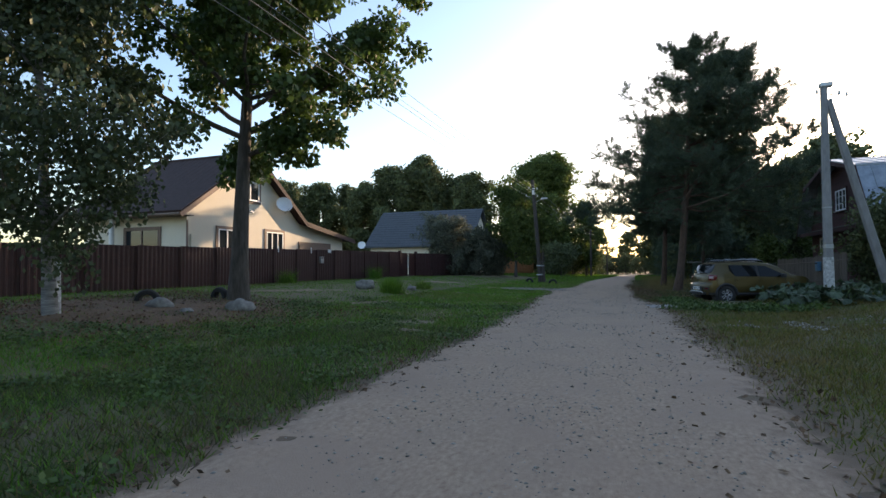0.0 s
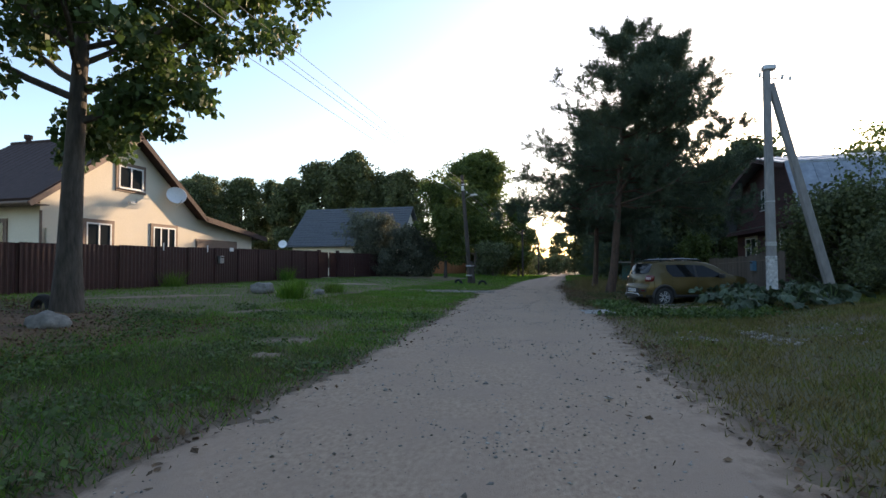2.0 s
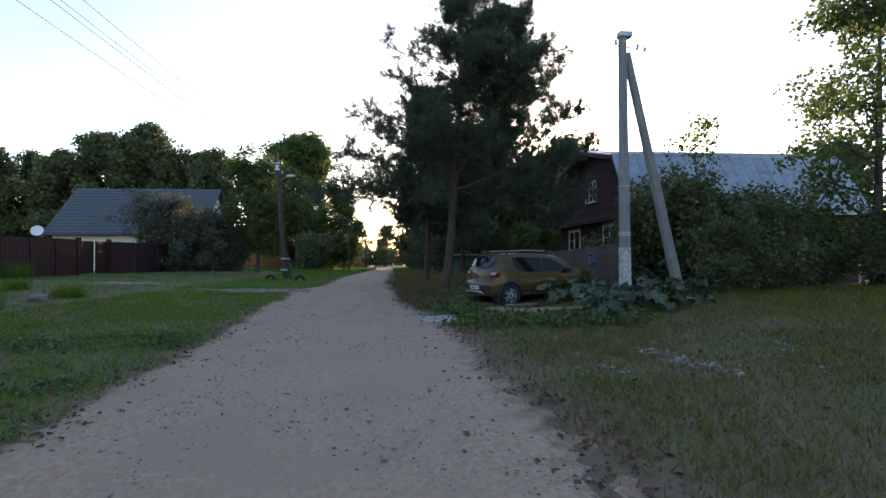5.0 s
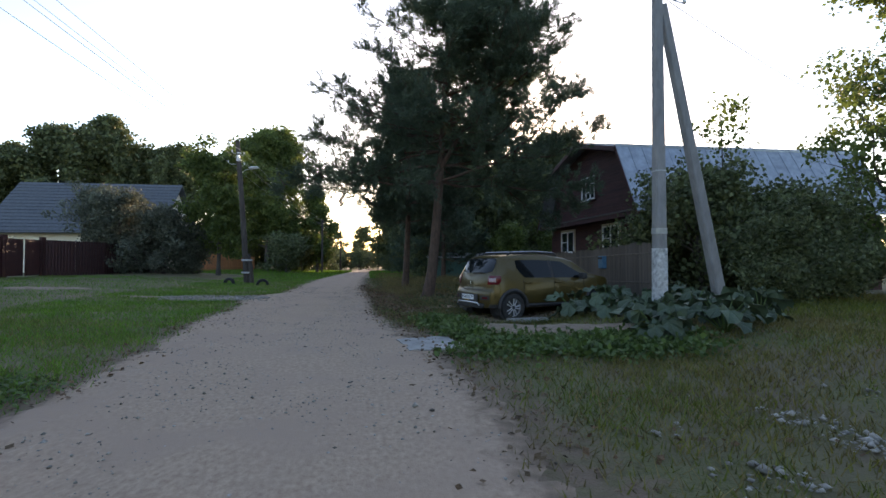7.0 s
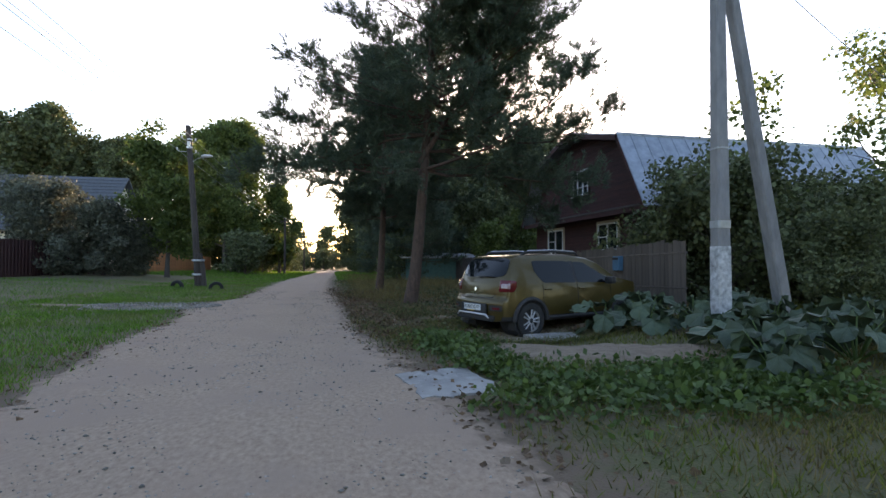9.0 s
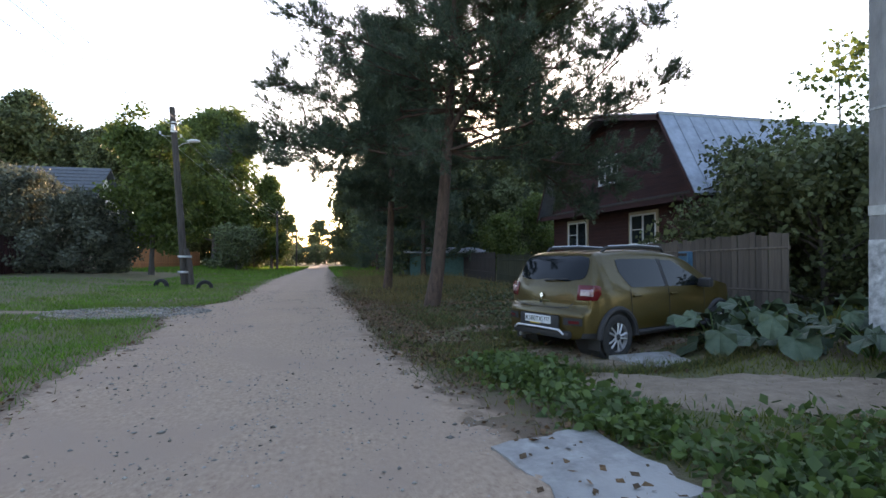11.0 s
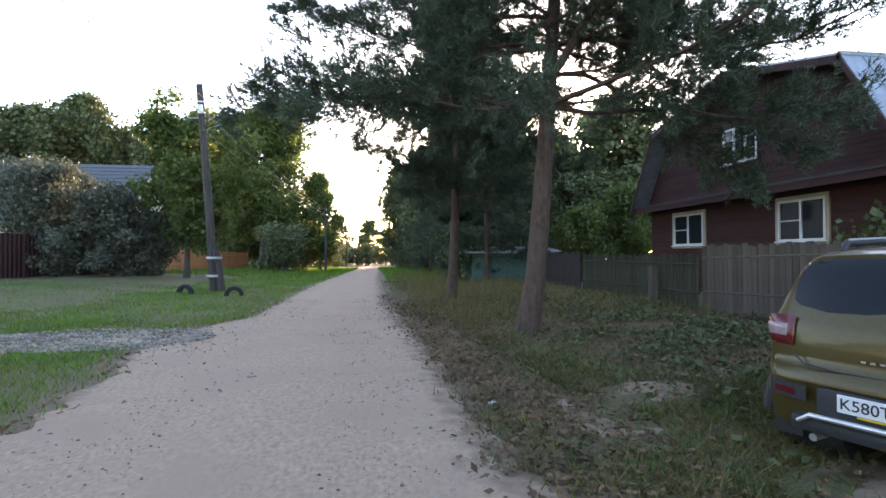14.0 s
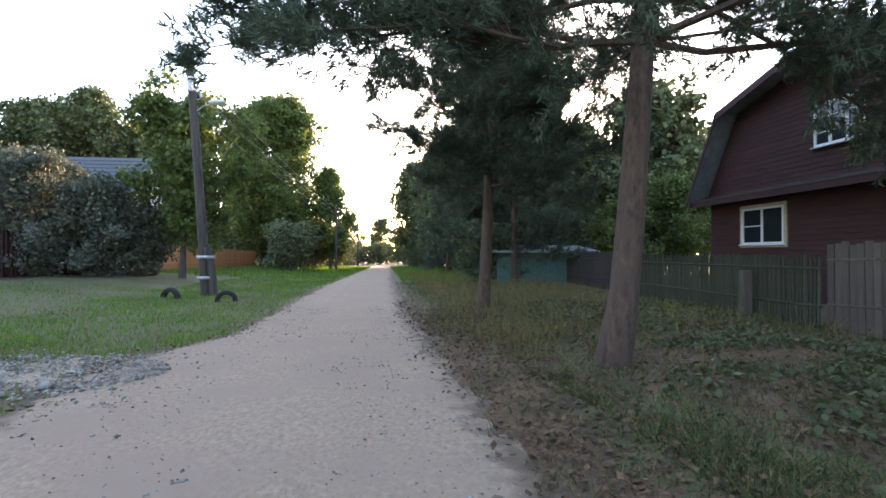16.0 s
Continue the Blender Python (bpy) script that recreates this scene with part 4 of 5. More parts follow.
for k in range(10):
    copy_thing(wd, g_at(4.3 + rw.uniform(0, 3) + (k % 2) * 5, 47 + k * 6 + rw.uniform(-1, 1), 0, rw.uniform(0, 360), rw.uniform(0.75, 1.1)))
# trees behind the red house
for x, y, s in ((13, 47, 0.6), (17, 50, 0.65), (12, 54, 0.7)):
    copy_thing(wc, g_at(x, y, 0, rw.uniform(0, 360), s))
for k, (x, y, h, w) in enumerate(((13.4, 42.5, 5.2, 1.9), (10.3, 41.2, 3.6, 1.6), (16.4, 44.5, 5.6, 2.2))):
    tree("garden_shrub", g_at(x, y), h, w, 0.2, 0.09, 25 + k, M_YLEAF, M_BARK, 8000, 0.17, "light green leafy shrub behind the picket fence", limbs=18, clump=0.7, shape=0.8, category="shrub", group="garden shrubs")
# left roadside hedge far on
hb = tree("roadside_bush", g_at(-8, 66), 4.2, 2.4, 0.2, 0.1, 61, M_FLEAF, M_BARK, 3500, 0.26, "dense dark bush along the road", limbs=16, clump=0.8, shape=0.8, category="bush", group="roadside bushes")
for k in range(16):
    copy_thing(hb, g_at(-8.2 + rw.uniform(-1.5, 0.8) + 0.02 * k * 4, 70 + 5.5 * k, 0, rw.uniform(0, 360), rw.uniform(0.7, 1.15)))
for k in range(14):
    copy_thing(hb, g_at(5.0 + rw.uniform(-0.5, 2.5), 44 + 6 * k, 0, rw.uniform(0, 360), rw.uniform(0.45, 0.8)))
# right of the concrete pole
vb = tree("vine_thicket", g_at(10.4, 21.5), 3.3, 2.3, 0.1, 0.1, 71, M_FLEAF, M_BARK, 12000, 0.14, "dark overgrown bush in front of the red house", limbs=22, clump=0.7, shape=0.8, category="bush", group="overgrown garden bushes")
for x, y, s in ((10.8, 24.3, 0.75), (12.5, 23.5, 1.0), (12.6, 19.8, 0.75), (15, 22, 0.8), (12.8, 24.6, 0.95), (15.8, 25.0, 0.75), (18.6, 24.4, 0.7), (10.6, 18.6, 0.55), (17.5, 20, 0.7), (12.4, 24.2, 1.15), (11.3, 22.9, 0.95), (13.4, 22.4, 0.95)):
    copy_thing(vb, g_at(x, y, 0, rw.uniform(0, 360), s))
tree("willow_tree", g_at(17.8, 21.0), 11.5, 4.2, 0.8, 0.2, 81, M_YLEAF, M_BARK, 14000, 0.17, "light green leafy tree at the garden edge", limbs=24, clump=0.8, shape=0.8)
tree("sapling", g_at(11.5, 22.0), 6.6, 1.3, 2.6, 0.05, 82, M_YLEAF, M_BARK, 900, 0.14, "thin sparse sapling above the bushes", limbs=14, clump=0.45)

# ---- fences on the right ----
board_run("plank_fence", "weathered grey board fence in front of the red house", 8.1, 20.0, 7.75, 27.9, 1.55, 0.13, 0.006, M_OLDWOOD, seed=3, tilt=0.6)
board_run("picket_fence", "old mossy picket fence in front of the red house", 7.7, 28.0, 8.3, 36.0, 1.36, 0.055, 0.03, M_PICKET, pointed=True, seed=4, piece="picket")
board_run("dark_fence", "dark board fence beyond the picket fence", 8.3, 36.2, 8.6, 43, 1.45, 0.14, 0.01, M_DARK, seed=5, tilt=0.8)
board_run("orange_fence", "orange stained wooden fence beside the road", -14.4, 54, -14.0, 78, 1.75, 0.14, 0.02, M_ORANGE, seed=6, tilt=0.8)

post_box = thing("post_box", pose(7.9, 22.4, hz(7.9, 22.4) + 1.1), "small blue metal post box hung on the board fence", "letter box")
part("box", Geo().bevel_box((0, 0, 0), (0.14, 0.3, 0.38), 0.02), M_BLUE, post_box)
part("flap", Geo().bevel_box((-0.08, 0, 0.12), (0.02, 0.26, 0.06), 0.006), M_DARK, post_box)

# ---- wires ----
for dx, z in ((-0.35, 7.55), (0.3, 7.45), (-0.55, 6.95), (0.32, 6.85)):
    wire((-6.52 + dx, 38, z), (-4.7 + dx * 0.8, 78, z - 1.0), 0.5)
    wire((-6.52 + dx, 38, z), (-7.3 + dx, -12, z + 0.7), 0.25)


wire((6.9, 17.5, 6.9), (24, 23, 4.6), 0.6)

# woods that close the end of the road
wf = tree("far_tree", g_at(-98, 222), 21, 6.5, 1.5, 0.4, 33, M_FLEAF, M_BARK, 5000, 0.9, "dark broadleaf tree in a distant wood", limbs=20, clump=1.9, group="distant wood")
for k in range(34):
    copy_thing(wf, g_at(-95 + k * 5.6 + rw.uniform(-2, 2), 215 + rw.uniform(-12, 25), 0, rw.uniform(0, 360), rw.uniform(0.55, 0.85)))
for k in range(12):
    copy_thing(wf, g_at(30 + k * 5 + rw.uniform(-2, 2), 60 + 7 * (k % 5) + rw.uniform(-3, 3), 0, rw.uniform(0, 360), rw.uniform(0.6, 0.8)))
for k in range(10):
    copy_thing(wf, g_at(-75 + k * 17, -45 - 8 * (k % 3), 0, 40 * k, 0.8))
for k, (x, y) in enumerate(((11, 78), (15, 84), (9, 90), (18, 92), (13, 97), (9.5, 103), (20, 104), (15, 108), (24, 98))):
    copy_thing((wa, wb)[k % 2], g_at(x, y, 0, 50 * k, 0.84))
for k in range(12):
    copy_thing(hb, g_at(-28 + 1.7 * k, 86 + rw.uniform(-2, 4), 0, 70 * k, rw.uniform(1.0, 1.5)))
# trees behind the start of the walk: unseen, added to darken the car's reflections
for k, (x, y) in enumerate(((-12, -16), (-4, -24), (7, -20), (14, -12), (16, -2), (20, 8), (-22, -20))):
    copy_thing(wc, g_at(x, y, 0, 63 * k, 1.0))
# bushes that close the far road
for k in range(14):
    copy_thing(hb, g_at(-17 + 2.6 * k, 152 + rw.uniform(-8, 8), 0, 47 * k, rw.uniform(1.1, 1.7)))

# ---- car ----
M_PAINT = mat("olive_gold_car_paint", (0.075, 0.052, 0.013), (0.095, 0.066, 0.018), 0.34, 30, 0.02, 200, metal=0.4, coat=0.35)
M_CLAD = mat("dark_grey_plastic", (0.022, 0.022, 0.024), (0.035, 0.035, 0.037), 0.6, 30, 0.15, 150)
M_CARGLASS = glass("tinted_car_glass", (0.006, 0.008, 0.009), 0.03)
M_CARGLASS.node_tree.nodes["Principled BSDF"].inputs["Specular IOR Level"].default_value = 0.28
M_REDLENS = mat("red_lamp_lens", (0.11, 0.005, 0.008), (0.15, 0.008, 0.012), 0.2, 20, 0, coat=0.15)
M_CLEARLENS = mat("pale_lamp_lens", (0.30, 0.17, 0.18), (0.42, 0.30, 0.31), 0.12, 30, 0.1, 80, coat=0.8)
M_CHROME = mat("chrome", (0.75, 0.76, 0.77), (0.85, 0.85, 0.86), 0.14, 10, 0, metal=1.0)
M_SILVER = mat("silver_paint", (0.55, 0.55, 0.56), (0.65, 0.65, 0.66), 0.35, 10, 0.02, metal=0.6)
M_PLATE = mat("white_number_plate", (0.70, 0.72, 0.74), (0.80, 0.81, 0.82), 0.4, 10, 0.03)
M_INK = mat("black_plate_ink", (0.012, 0.012, 0.014), (0.02, 0.02, 0.022), 0.5, 10, 0)
M_YELLOW = mat("yellow_strip", (0.6, 0.38, 0.03), (0.7, 0.46, 0.05), 0.5, 10, 0)


def interp(keys, x):
    for (a, p), (b, q) in zip(keys, keys[1:]):
        if x <= b:
            u = (x - a) / (b - a)
            return p + (q - p) * max(0.0, min(1.0, u))
    return keys[-1][1]


CAR_TOP = [(0, .63), (.012, .68), (.04, .715), (.075, .735), (.085, .86), (.105, .98), (.135, 1.04), (.26, 1.24), (.37, 1.40), (.42, 1.455), (.48, 1.495), (.60, 1.525), (1.2, 1.56), (1.9, 1.55), (2.4, 1.49), (2.65, 1.40), (3.1, 1.10), (3.2, 1.06), (3.6, 0.99), (3.9, .90), (4.03, .74), (4.08, .6)]
CAR_HALF = [(0, .74), (.03, .785), (.075, .80), (.14, .82), (.25, .845), (.6, .866), (3.3, .866), (3.7, .83), (3.95, .72), (4.08, .5)]
HUBS = (0.70, 3.29)


def text_part(body, size, parent, m, material, name="lettering"):
    cu = bpy.data.curves.new(name, 'FONT')
    cu.body, cu.size, cu.extrude = body, size, 0.0015
    cu.align_x, cu.align_y = 'CENTER', 'CENTER'
    tmp = new(name, cu)
    bpy.context.view_layer.update()
    me = bpy.data.meshes.new_from_object(tmp.evaluated_get(bpy.context.evaluated_depsgraph_get()))
    bpy.data.objects.remove(tmp)
    me.materials.clear()
    o = part(name, me, material, parent)
    o.matrix_local = m
    return o


def wheel_geo():
    tyre = Geo().lathe([(0.205, -0.095), (0.24, -0.105), (0.29, -0.105), (0.313, -0.09), (0.318, -0.05), (0.318, 0.05), (0.313, 0.09), (0.29, 0.105), (0.24, 0.105), (0.205, 0.095)], 40, 'Y')
    for k in range(40):
        w = 2 * math.pi * k / 40
        m = pose(0.316 * math.cos(w), 0, 0.316 * math.sin(w), 0, -math.degrees(w), 0)
        for yy in (-0.07, -0.025, 0.025, 0.07):
            tyre.box(m @ Vector((0, yy, 0)), (0.012, 0.032, 0.035), m.to_3x3())
    rim = Geo().lathe([(0.208, -0.095), (0.205, -0.06), (0.19, 0.06), (0.20, 0.095), (0.21, 0.097)], 36, 'Y')
    disc = Geo().lathe([(0.0, -0.03), (0.185, -0.03), (0.19, -0.02)], 30, 'Y')
    spoke = Geo()
    for k in range(5):
        for s in (-1, 1):
            a = 2 * math.pi * k / 5
            hub = Vector((0.045 * math.cos(a + s * 0.35), -0.085, 0.045 * math.sin(a + s * 0.35)))
            end = Vector((0.198 * math.cos(a + s * 0.21), -0.078, 0.198 * math.sin(a + s * 0.21)))
            spoke.tube([hub, hub.lerp(end, 0.5) + Vector((0, -0.006, 0)), end], [0.017, 0.014, 0.017], 6)
    cap = Geo().lathe([(0.0, -0.10), (0.04, -0.098), (0.055, -0.085), (0.06, -0.06)], 20, 'Y')
    return tyre, rim, disc, spoke, cap


def bowed(x, y, z):
    """The tail and the nose are rounded in plan."""
    a = min(1.0, abs(y) / 0.84) ** 2.6
    return (x + 0.17 * a * (1 - sm(0, 0.5, x)) - 0.22 * a * sm(3.6, 4.08, x), y, z)


def tail_x(z):
    """How far forward the tail lies at a height."""
    return next(a + (b - a) * (z - p) / (q - p) for (a, p), (b, q) in zip(CAR_TOP, CAR_TOP[1:]) if p <= z <= q)


def flank_y(x, z):
    """Half width of the body at a place of the side windows."""
    T, w = interp(CAR_TOP, x), interp(CAR_HALF, x)
    belt = min(1.0 - 0.02 * x / 2, T - 0.02)
    gtop = max(min(1.44 - max(0, (x - 1.9)) * 0.08, T - 0.055), belt + 0.004)
    u = (z - belt) / (gtop - belt)
    return w * 0.965 * (1 - u) + (w * 0.965 - max(0, gtop - 1.0) * 0.42) * u


def sheet(rows):
    """A thin curved pane from rows of points: its outer face and a rim that goes inwards."""
    g, n = Geo(), len(rows[0])
    pts = [Vector(p) for r in rows for p in r]
    fs = [(i * n + k, i * n + k + 1, (i + 1) * n + k + 1, (i + 1) * n + k) for i in range(len(rows) - 1) for k in range(n - 1)]
    return g.add(pts, fs)


def rear_pane():
    rows = []
    for i in range(13):
        u = i / 12
        z = 1.095 + 0.36 * u
        half = (0.55 + 0.11 * math.sin(math.pi * min(1, 0.25 + u * 0.62))) * (1 - 0.35 * max(0, 1 - u * 7) ** 2) * (1 - 0.22 * max(0, u * 8 - 7) ** 2)
        row = []
        for k in range(25):
            y = half * (k / 12 - 1)
            x = tail_x(min(1.48, z + 0.018 * (abs(y) / 0.62) ** 4 + 0.03 * (1 - abs(y) / 0.66) * max(0, 1 - u * 5)))
            row.append(Vector(bowed(x, y, z)) + Vector((-0.008, 0, 0.006)))
        rows.append(row)
    return sheet(rows)


def side_pane(x0, x1, k):
    """One pane of the side windows between two stations; k: 1 left, -1 right."""
    rows = []
    for i in range(19):
        x = x0 + (x1 - x0) * i / 18
        lo = 1.015 - 0.012 * x + 0.30 * max(0, (1.06 - x) / 0.24) ** 1.6
        hi = min(1.415 - 0.05 * max(0, x - 1.6), 1.015 + (2.93 - x) * 0.52) - 0.03 * max(0, (1.0 - x) / 0.18) ** 2
        row = []
        for q in range(7):
            z = lo + (max(hi, lo + 0.01) - lo) * q / 6
            row.append((x, k * (flank_y(x, z) + 0.006), z))
        rows.append(row)
    return sheet(rows)


def lamp_shell(k, s0, s1, z0, z1, proud):
    """A lamp that wraps the tail's corner. Along it s goes from the tail to the flank."""
    rows = []
    for i in range(17):
        s = s0 + (s1 - s0) * i / 16
        tip = max(0, (s - 0.72) / 0.28)
        lo, hi = z0 + 0.09 * tip, z1 - 0.025 * tip
        row = []
        for q in range(6):
            z = lo + (hi - lo) * q / 5
            edge = proud * (1 if 0 < q < 5 and 0 < i < 16 else 0.1)
            if s < 0.45:
                y = 0.60 + 0.17 * s / 0.45
                x, n = min(0.13, tail_x(z)), Vector((-0.9, 0.35 + 0.4 * s, 0))
            else:
                x = 0.09 + (s - 0.45) / 0.55 * 0.23
                y, n = interp(CAR_HALF, x) * 0.985, Vector((-0.5 + 0.5 * s, 0.9, 0))
            p = Vector(bowed(x, y, z)) + n.normalized() * (edge + 0.004)
            row.append((p.x, k * p.y, p.z))
        rows.append(row)
    return sheet(rows)


def build_car():
    car = thing("car", pose(3.166, 19.63, -0.075, 0, 0, 19.8), "olive gold hatchback with roof rails parked off the road", "car")
    xs = sorted(set([0, .015, .05, .075, .08, .085, .09, .095, .11, .13, .16, .2, .23, .26, .3, .34, .38, .41, .44, .47, .5, .56, .62] + [round(.33 + .74 * k / 22, 3) for k in range(23)] + [round(1.07 + .075 * k, 3) for k in range(25)] + [round(2.92 + .74 * k / 22, 3) for k in range(23)] + [3.75, 3.83, 3.9, 3.97, 4.03, 4.08]))
    rings = []
    for x in xs:
        T, w = interp(CAR_TOP, x), interp(CAR_HALF, x)
        arch = 0
        for h in HUBS:
            if abs(x - h) < 0.37:
                arch = 0.32 + math.sqrt(0.37 ** 2 - (x - h) ** 2)
        zb = 0.30 if 0.2 < x < 3.8 else 0.33
        belt = min(1.0 - 0.02 * x / 2, T - 0.02)
        gtop = min(1.44 - max(0, (x - 1.9)) * 0.08, T - 0.055 if T > 1.1 else T - 0.01)
        gtop = max(gtop, belt + 0.004)
        wg = w * 0.965 - max(0, gtop - 1.0) * 0.42
        p = [(0, zb - 0.02), (w * .8, zb - 0.02), (w * .955, zb), (w * .985, .40), (w * 1.0, .50), (w * 1.0, .66), (w * .99, .76), (w * .982, .86), (w * .965, belt), (wg, gtop), (wg * .965, gtop + .62 * (T - .012 - gtop)), (wg * .88, T - .014), (wg * .66, T - .004), (wg * .35, T), (0, T)]
        q = []
        for j, (yy, zz) in enumerate(p):
            if j >= 2:
                zz = min(zz, T - 0.012 * max(0, 9 - j) / 9) if T < 1.02 else zz
                if 2 <= j <= 8:
                    zz = max(zz, arch)
            q.append((yy, zz))
        rings.append(q)
    geos = {}
    def region(x, j, z):
        if j <= 1:
            return "underbody"
        if j == 2:
            return "lower_cladding"
        if 2.45 < x < 3.08 and j >= 11:
            return "windscreen"
        return "body"
    for i in range(len(xs) - 1):
        for j in range(len(rings[0]) - 1):
            for s in (1, -1):
                quad = [bowed(xs[i], s * rings[i][j][0], rings[i][j][1]), bowed(xs[i + 1], s * rings[i + 1][j][0], rings[i + 1][j][1]), bowed(xs[i + 1], s * rings[i + 1][j + 1][0], rings[i + 1][j + 1][1]), bowed(xs[i], s * rings[i][j + 1][0], rings[i][j + 1][1])]
                zc, xc = sum(v[2] for v in quad) / 4, (xs[i] + xs[i + 1]) / 2
                nm = region(xc, j, zc)
                geos.setdefault(nm, Geo()).add(quad, [(0, 1, 2, 3)])
    cap = [bowed(0, y, z) for y, z in rings[0]] + [bowed(0, -y, z) for y, z in rings[0][::-1]]
    geos["body"].add(cap, [tuple(range(len(cap)))])
    capf = [bowed(4.08, y, z) for y, z in rings[-1]] + [bowed(4.08, -y, z) for y, z in rings[-1][::-1]]
    geos["body"].add(capf, [tuple(range(len(capf)))])
    def weld(g):
        seen, idx, v2 = {}, [], []
        for p in g.v:
            k = tuple(round(c, 4) for c in p)
            if k not in seen:
                seen[k] = len(v2)
                v2.append(p)
            idx.append(seen[k])
        g.v = v2
        fs = []
        for f in g.f:
            r = []
            for i in f:
                if idx[i] not in r:
                    r.append(idx[i])
            if len(r) > 2:
                fs.append(tuple(r))
        g.f = fs
        return g
    body = part("body", weld(geos["body"]), M_PAINT, car, smooth=True)
    body.data.set_sharp_from_angle(angle=radians(80))
    part("underbody", weld(geos["underbody"]), M_CLAD, car)
    part("lower_cladding", weld(geos["lower_cladding"]), M_CLAD, car, "dark grey plastic sill and bumper cladding", True)
    for k in (1, -1):
        part("side_window", side_pane(0.86, 1.84, k), M_CARGLASS, car, "dark tinted side window", True)
        part("side_window", side_pane(1.93, 2.84, k), M_CARGLASS, car, "dark tinted side window", True)
        rows = [[(x, k * (flank_y(x, z) + 0.004), z) for z in (1.0, 1.1, 1.2, 1.3, 1.41)] for x in (1.835, 1.885, 1.935)]
        part("pillar", sheet(rows), M_CLAD, body)
        lamp = part("tail_lamp", lamp_shell(k, 0.0, 1.0, 0.845, 1.055, 0.016), M_REDLENS, car, "red tail lamp with a pale lens", True)
        part("lens", lamp_shell(k, 0.10, 0.52, 0.89, 1.01, 0.021), M_CLEARLENS, lamp, "pale inner lens", True)
    rw_ = part("rear_window", rear_pane(), M_CARGLASS, car, "wide dark rear window", True)
    part("wiper", Geo().tube([(0.15, 0.02, 1.105), (0.155, -0.25, 1.12), (0.17, -0.42, 1.135)], [0.014, 0.012, 0.008], 6), M_CLAD, rw_)
    part("windscreen", weld(geos["windscreen"]), M_CARGLASS, car, smooth=True)
    # bumper details
    part("bumper_insert", Geo().bevel_box((0.014, 0, 0.50), (0.05, 0.78, 0.24), 0.03), M_CLAD, car, "dark plastic bumper insert", True)
    part("bumper_lip", Geo().bevel_box((0.07, 0, 0.355), (0.14, 1.12, 0.11), 0.04), M_CLAD, car, smooth=True)
    plate = part("number_plate", Geo().bevel_box((-0.018, 0, 0.545), (0.012, 0.52, 0.112), 0.004), M_PLATE, car, "white number plate with black characters")
    face = pose(0, 0, 0, 90, 0, -90)
    text_part("K580TX", 0.098, plate, Matrix.Translation((-0.026, 0.075, 0.543)) @ face, M_INK)
    text_part("777", 0.075, plate, Matrix.Translation((-0.026, -0.185, 0.552)) @ face, M_INK)
    part("divider", Geo().box((-0.026, -0.105, 0.545), (0.003, 0.004, 0.105)), M_INK, plate)
    part("plate_strip", Geo().box((-0.02, 0.05, 0.482), (0.012, 0.2, 0.014)), M_YELLOW, plate)
    skid = [(-0.012, 0.50, 0.37), (-0.02, 0.42, 0.425), (-0.022, 0, 0.43), (-0.02, -0.42, 0.425), (-0.012, -0.50, 0.37)]
    part("skid_trim", Geo().tube([Vector(p) for p in skid], [0.013, 0.018, 0.018, 0.018, 0.013], 8), M_SILVER, car, "silver skid trim", True)
    for k in (1, -1):
        rows = [[Vector(bowed(0.0 if z < 0.63 else 0.012, k * (0.46 + 0.27 * q / 8), z)) + Vector((-0.012, k * 0.004, 0)) for z in (0.50, 0.53, 0.57, 0.60)] for q in range(9)]
        rec = part("lamp_recess", sheet(rows), M_CLAD, car, "dark grille on the bumper corner")
        rows = [[Vector(bowed(0.0, k * (0.54 + 0.15 * q / 6), z)) + Vector((-0.02, k * 0.006, 0)) for z in (0.525, 0.565)] for q in range(7)]
        part("reflector", sheet(rows), M_REDLENS, rec, "red reflector")
        part("mudflap", Geo().bevel_box((0.34, k * 0.74, 0.27), (0.015, 0.2, 0.24), 0.005), M_CLAD, car)
        rail = part("roof_rail", Geo().tube([(0.72, k * 0.55, 1.51), (0.80, k * 0.56, 1.575), (1.5, k * 0.575, 1.60), (2.15, k * 0.55, 1.575), (2.25, k * 0.53, 1.50)], [0.024, 0.026, 0.026, 0.026, 0.022], 8), M_CLAD, car, "black and silver roof rail", True)
        part("rail_cap", Geo().tube([(0.86, k * 0.562, 1.605), (1.5, k * 0.577, 1.627), (2.1, k * 0.553, 1.603)], [0.012] * 3, 6), M_SILVER, rail)
        mir = part("mirror", Geo().bevel_box((2.72, k * 0.97, 1.03), (0.13, 0.2, 0.15), 0.04), M_CLAD, car, smooth=True)
        part("mirror_arm", Geo().box((2.74, k * 0.86, 0.99), (0.06, 0.1, 0.05)), M_CLAD, mir)
        for x in (1.12, 2.02):
            part("door_handle", Geo().bevel_box((x, k * 0.868, 0.88), (0.17, 0.03, 0.035), 0.012), M_PAINT, body)
        for x0, x1 in ((1.02, 1.0), (1.91, 1.91), (2.88, 2.86)):
            part("door_gap", Geo().tube([(x0, k * 0.867, 0.45), (x1, k * 0.867, 0.75), (x1, k * 0.845, 0.98)], [0.0035] * 3, 5), M_CLAD, body)
        part("door_moulding", Geo().tube([(1.12, k * 0.872, 0.36), (2.85, k * 0.872, 0.36)], [0.03, 0.03], 8), M_CLAD, car)
        for h in HUBS:
            pts = [(h + 0.395 * math.cos(w), k * 0.862, 0.32 + 0.395 * math.sin(w)) for w in [math.pi * q / 14 for q in range(15)]]
            part("wheel_arch", Geo().tube([Vector(p) for p in pts], [0.04] * 15, 8), M_CLAD, car, "dark plastic wheel arch", True)
            part("arch_liner", Geo().tube([(h, k * 0.4, 0.33), (h, k * 0.80, 0.33)], [0.37, 0.37], 24), M_CLAD, car)
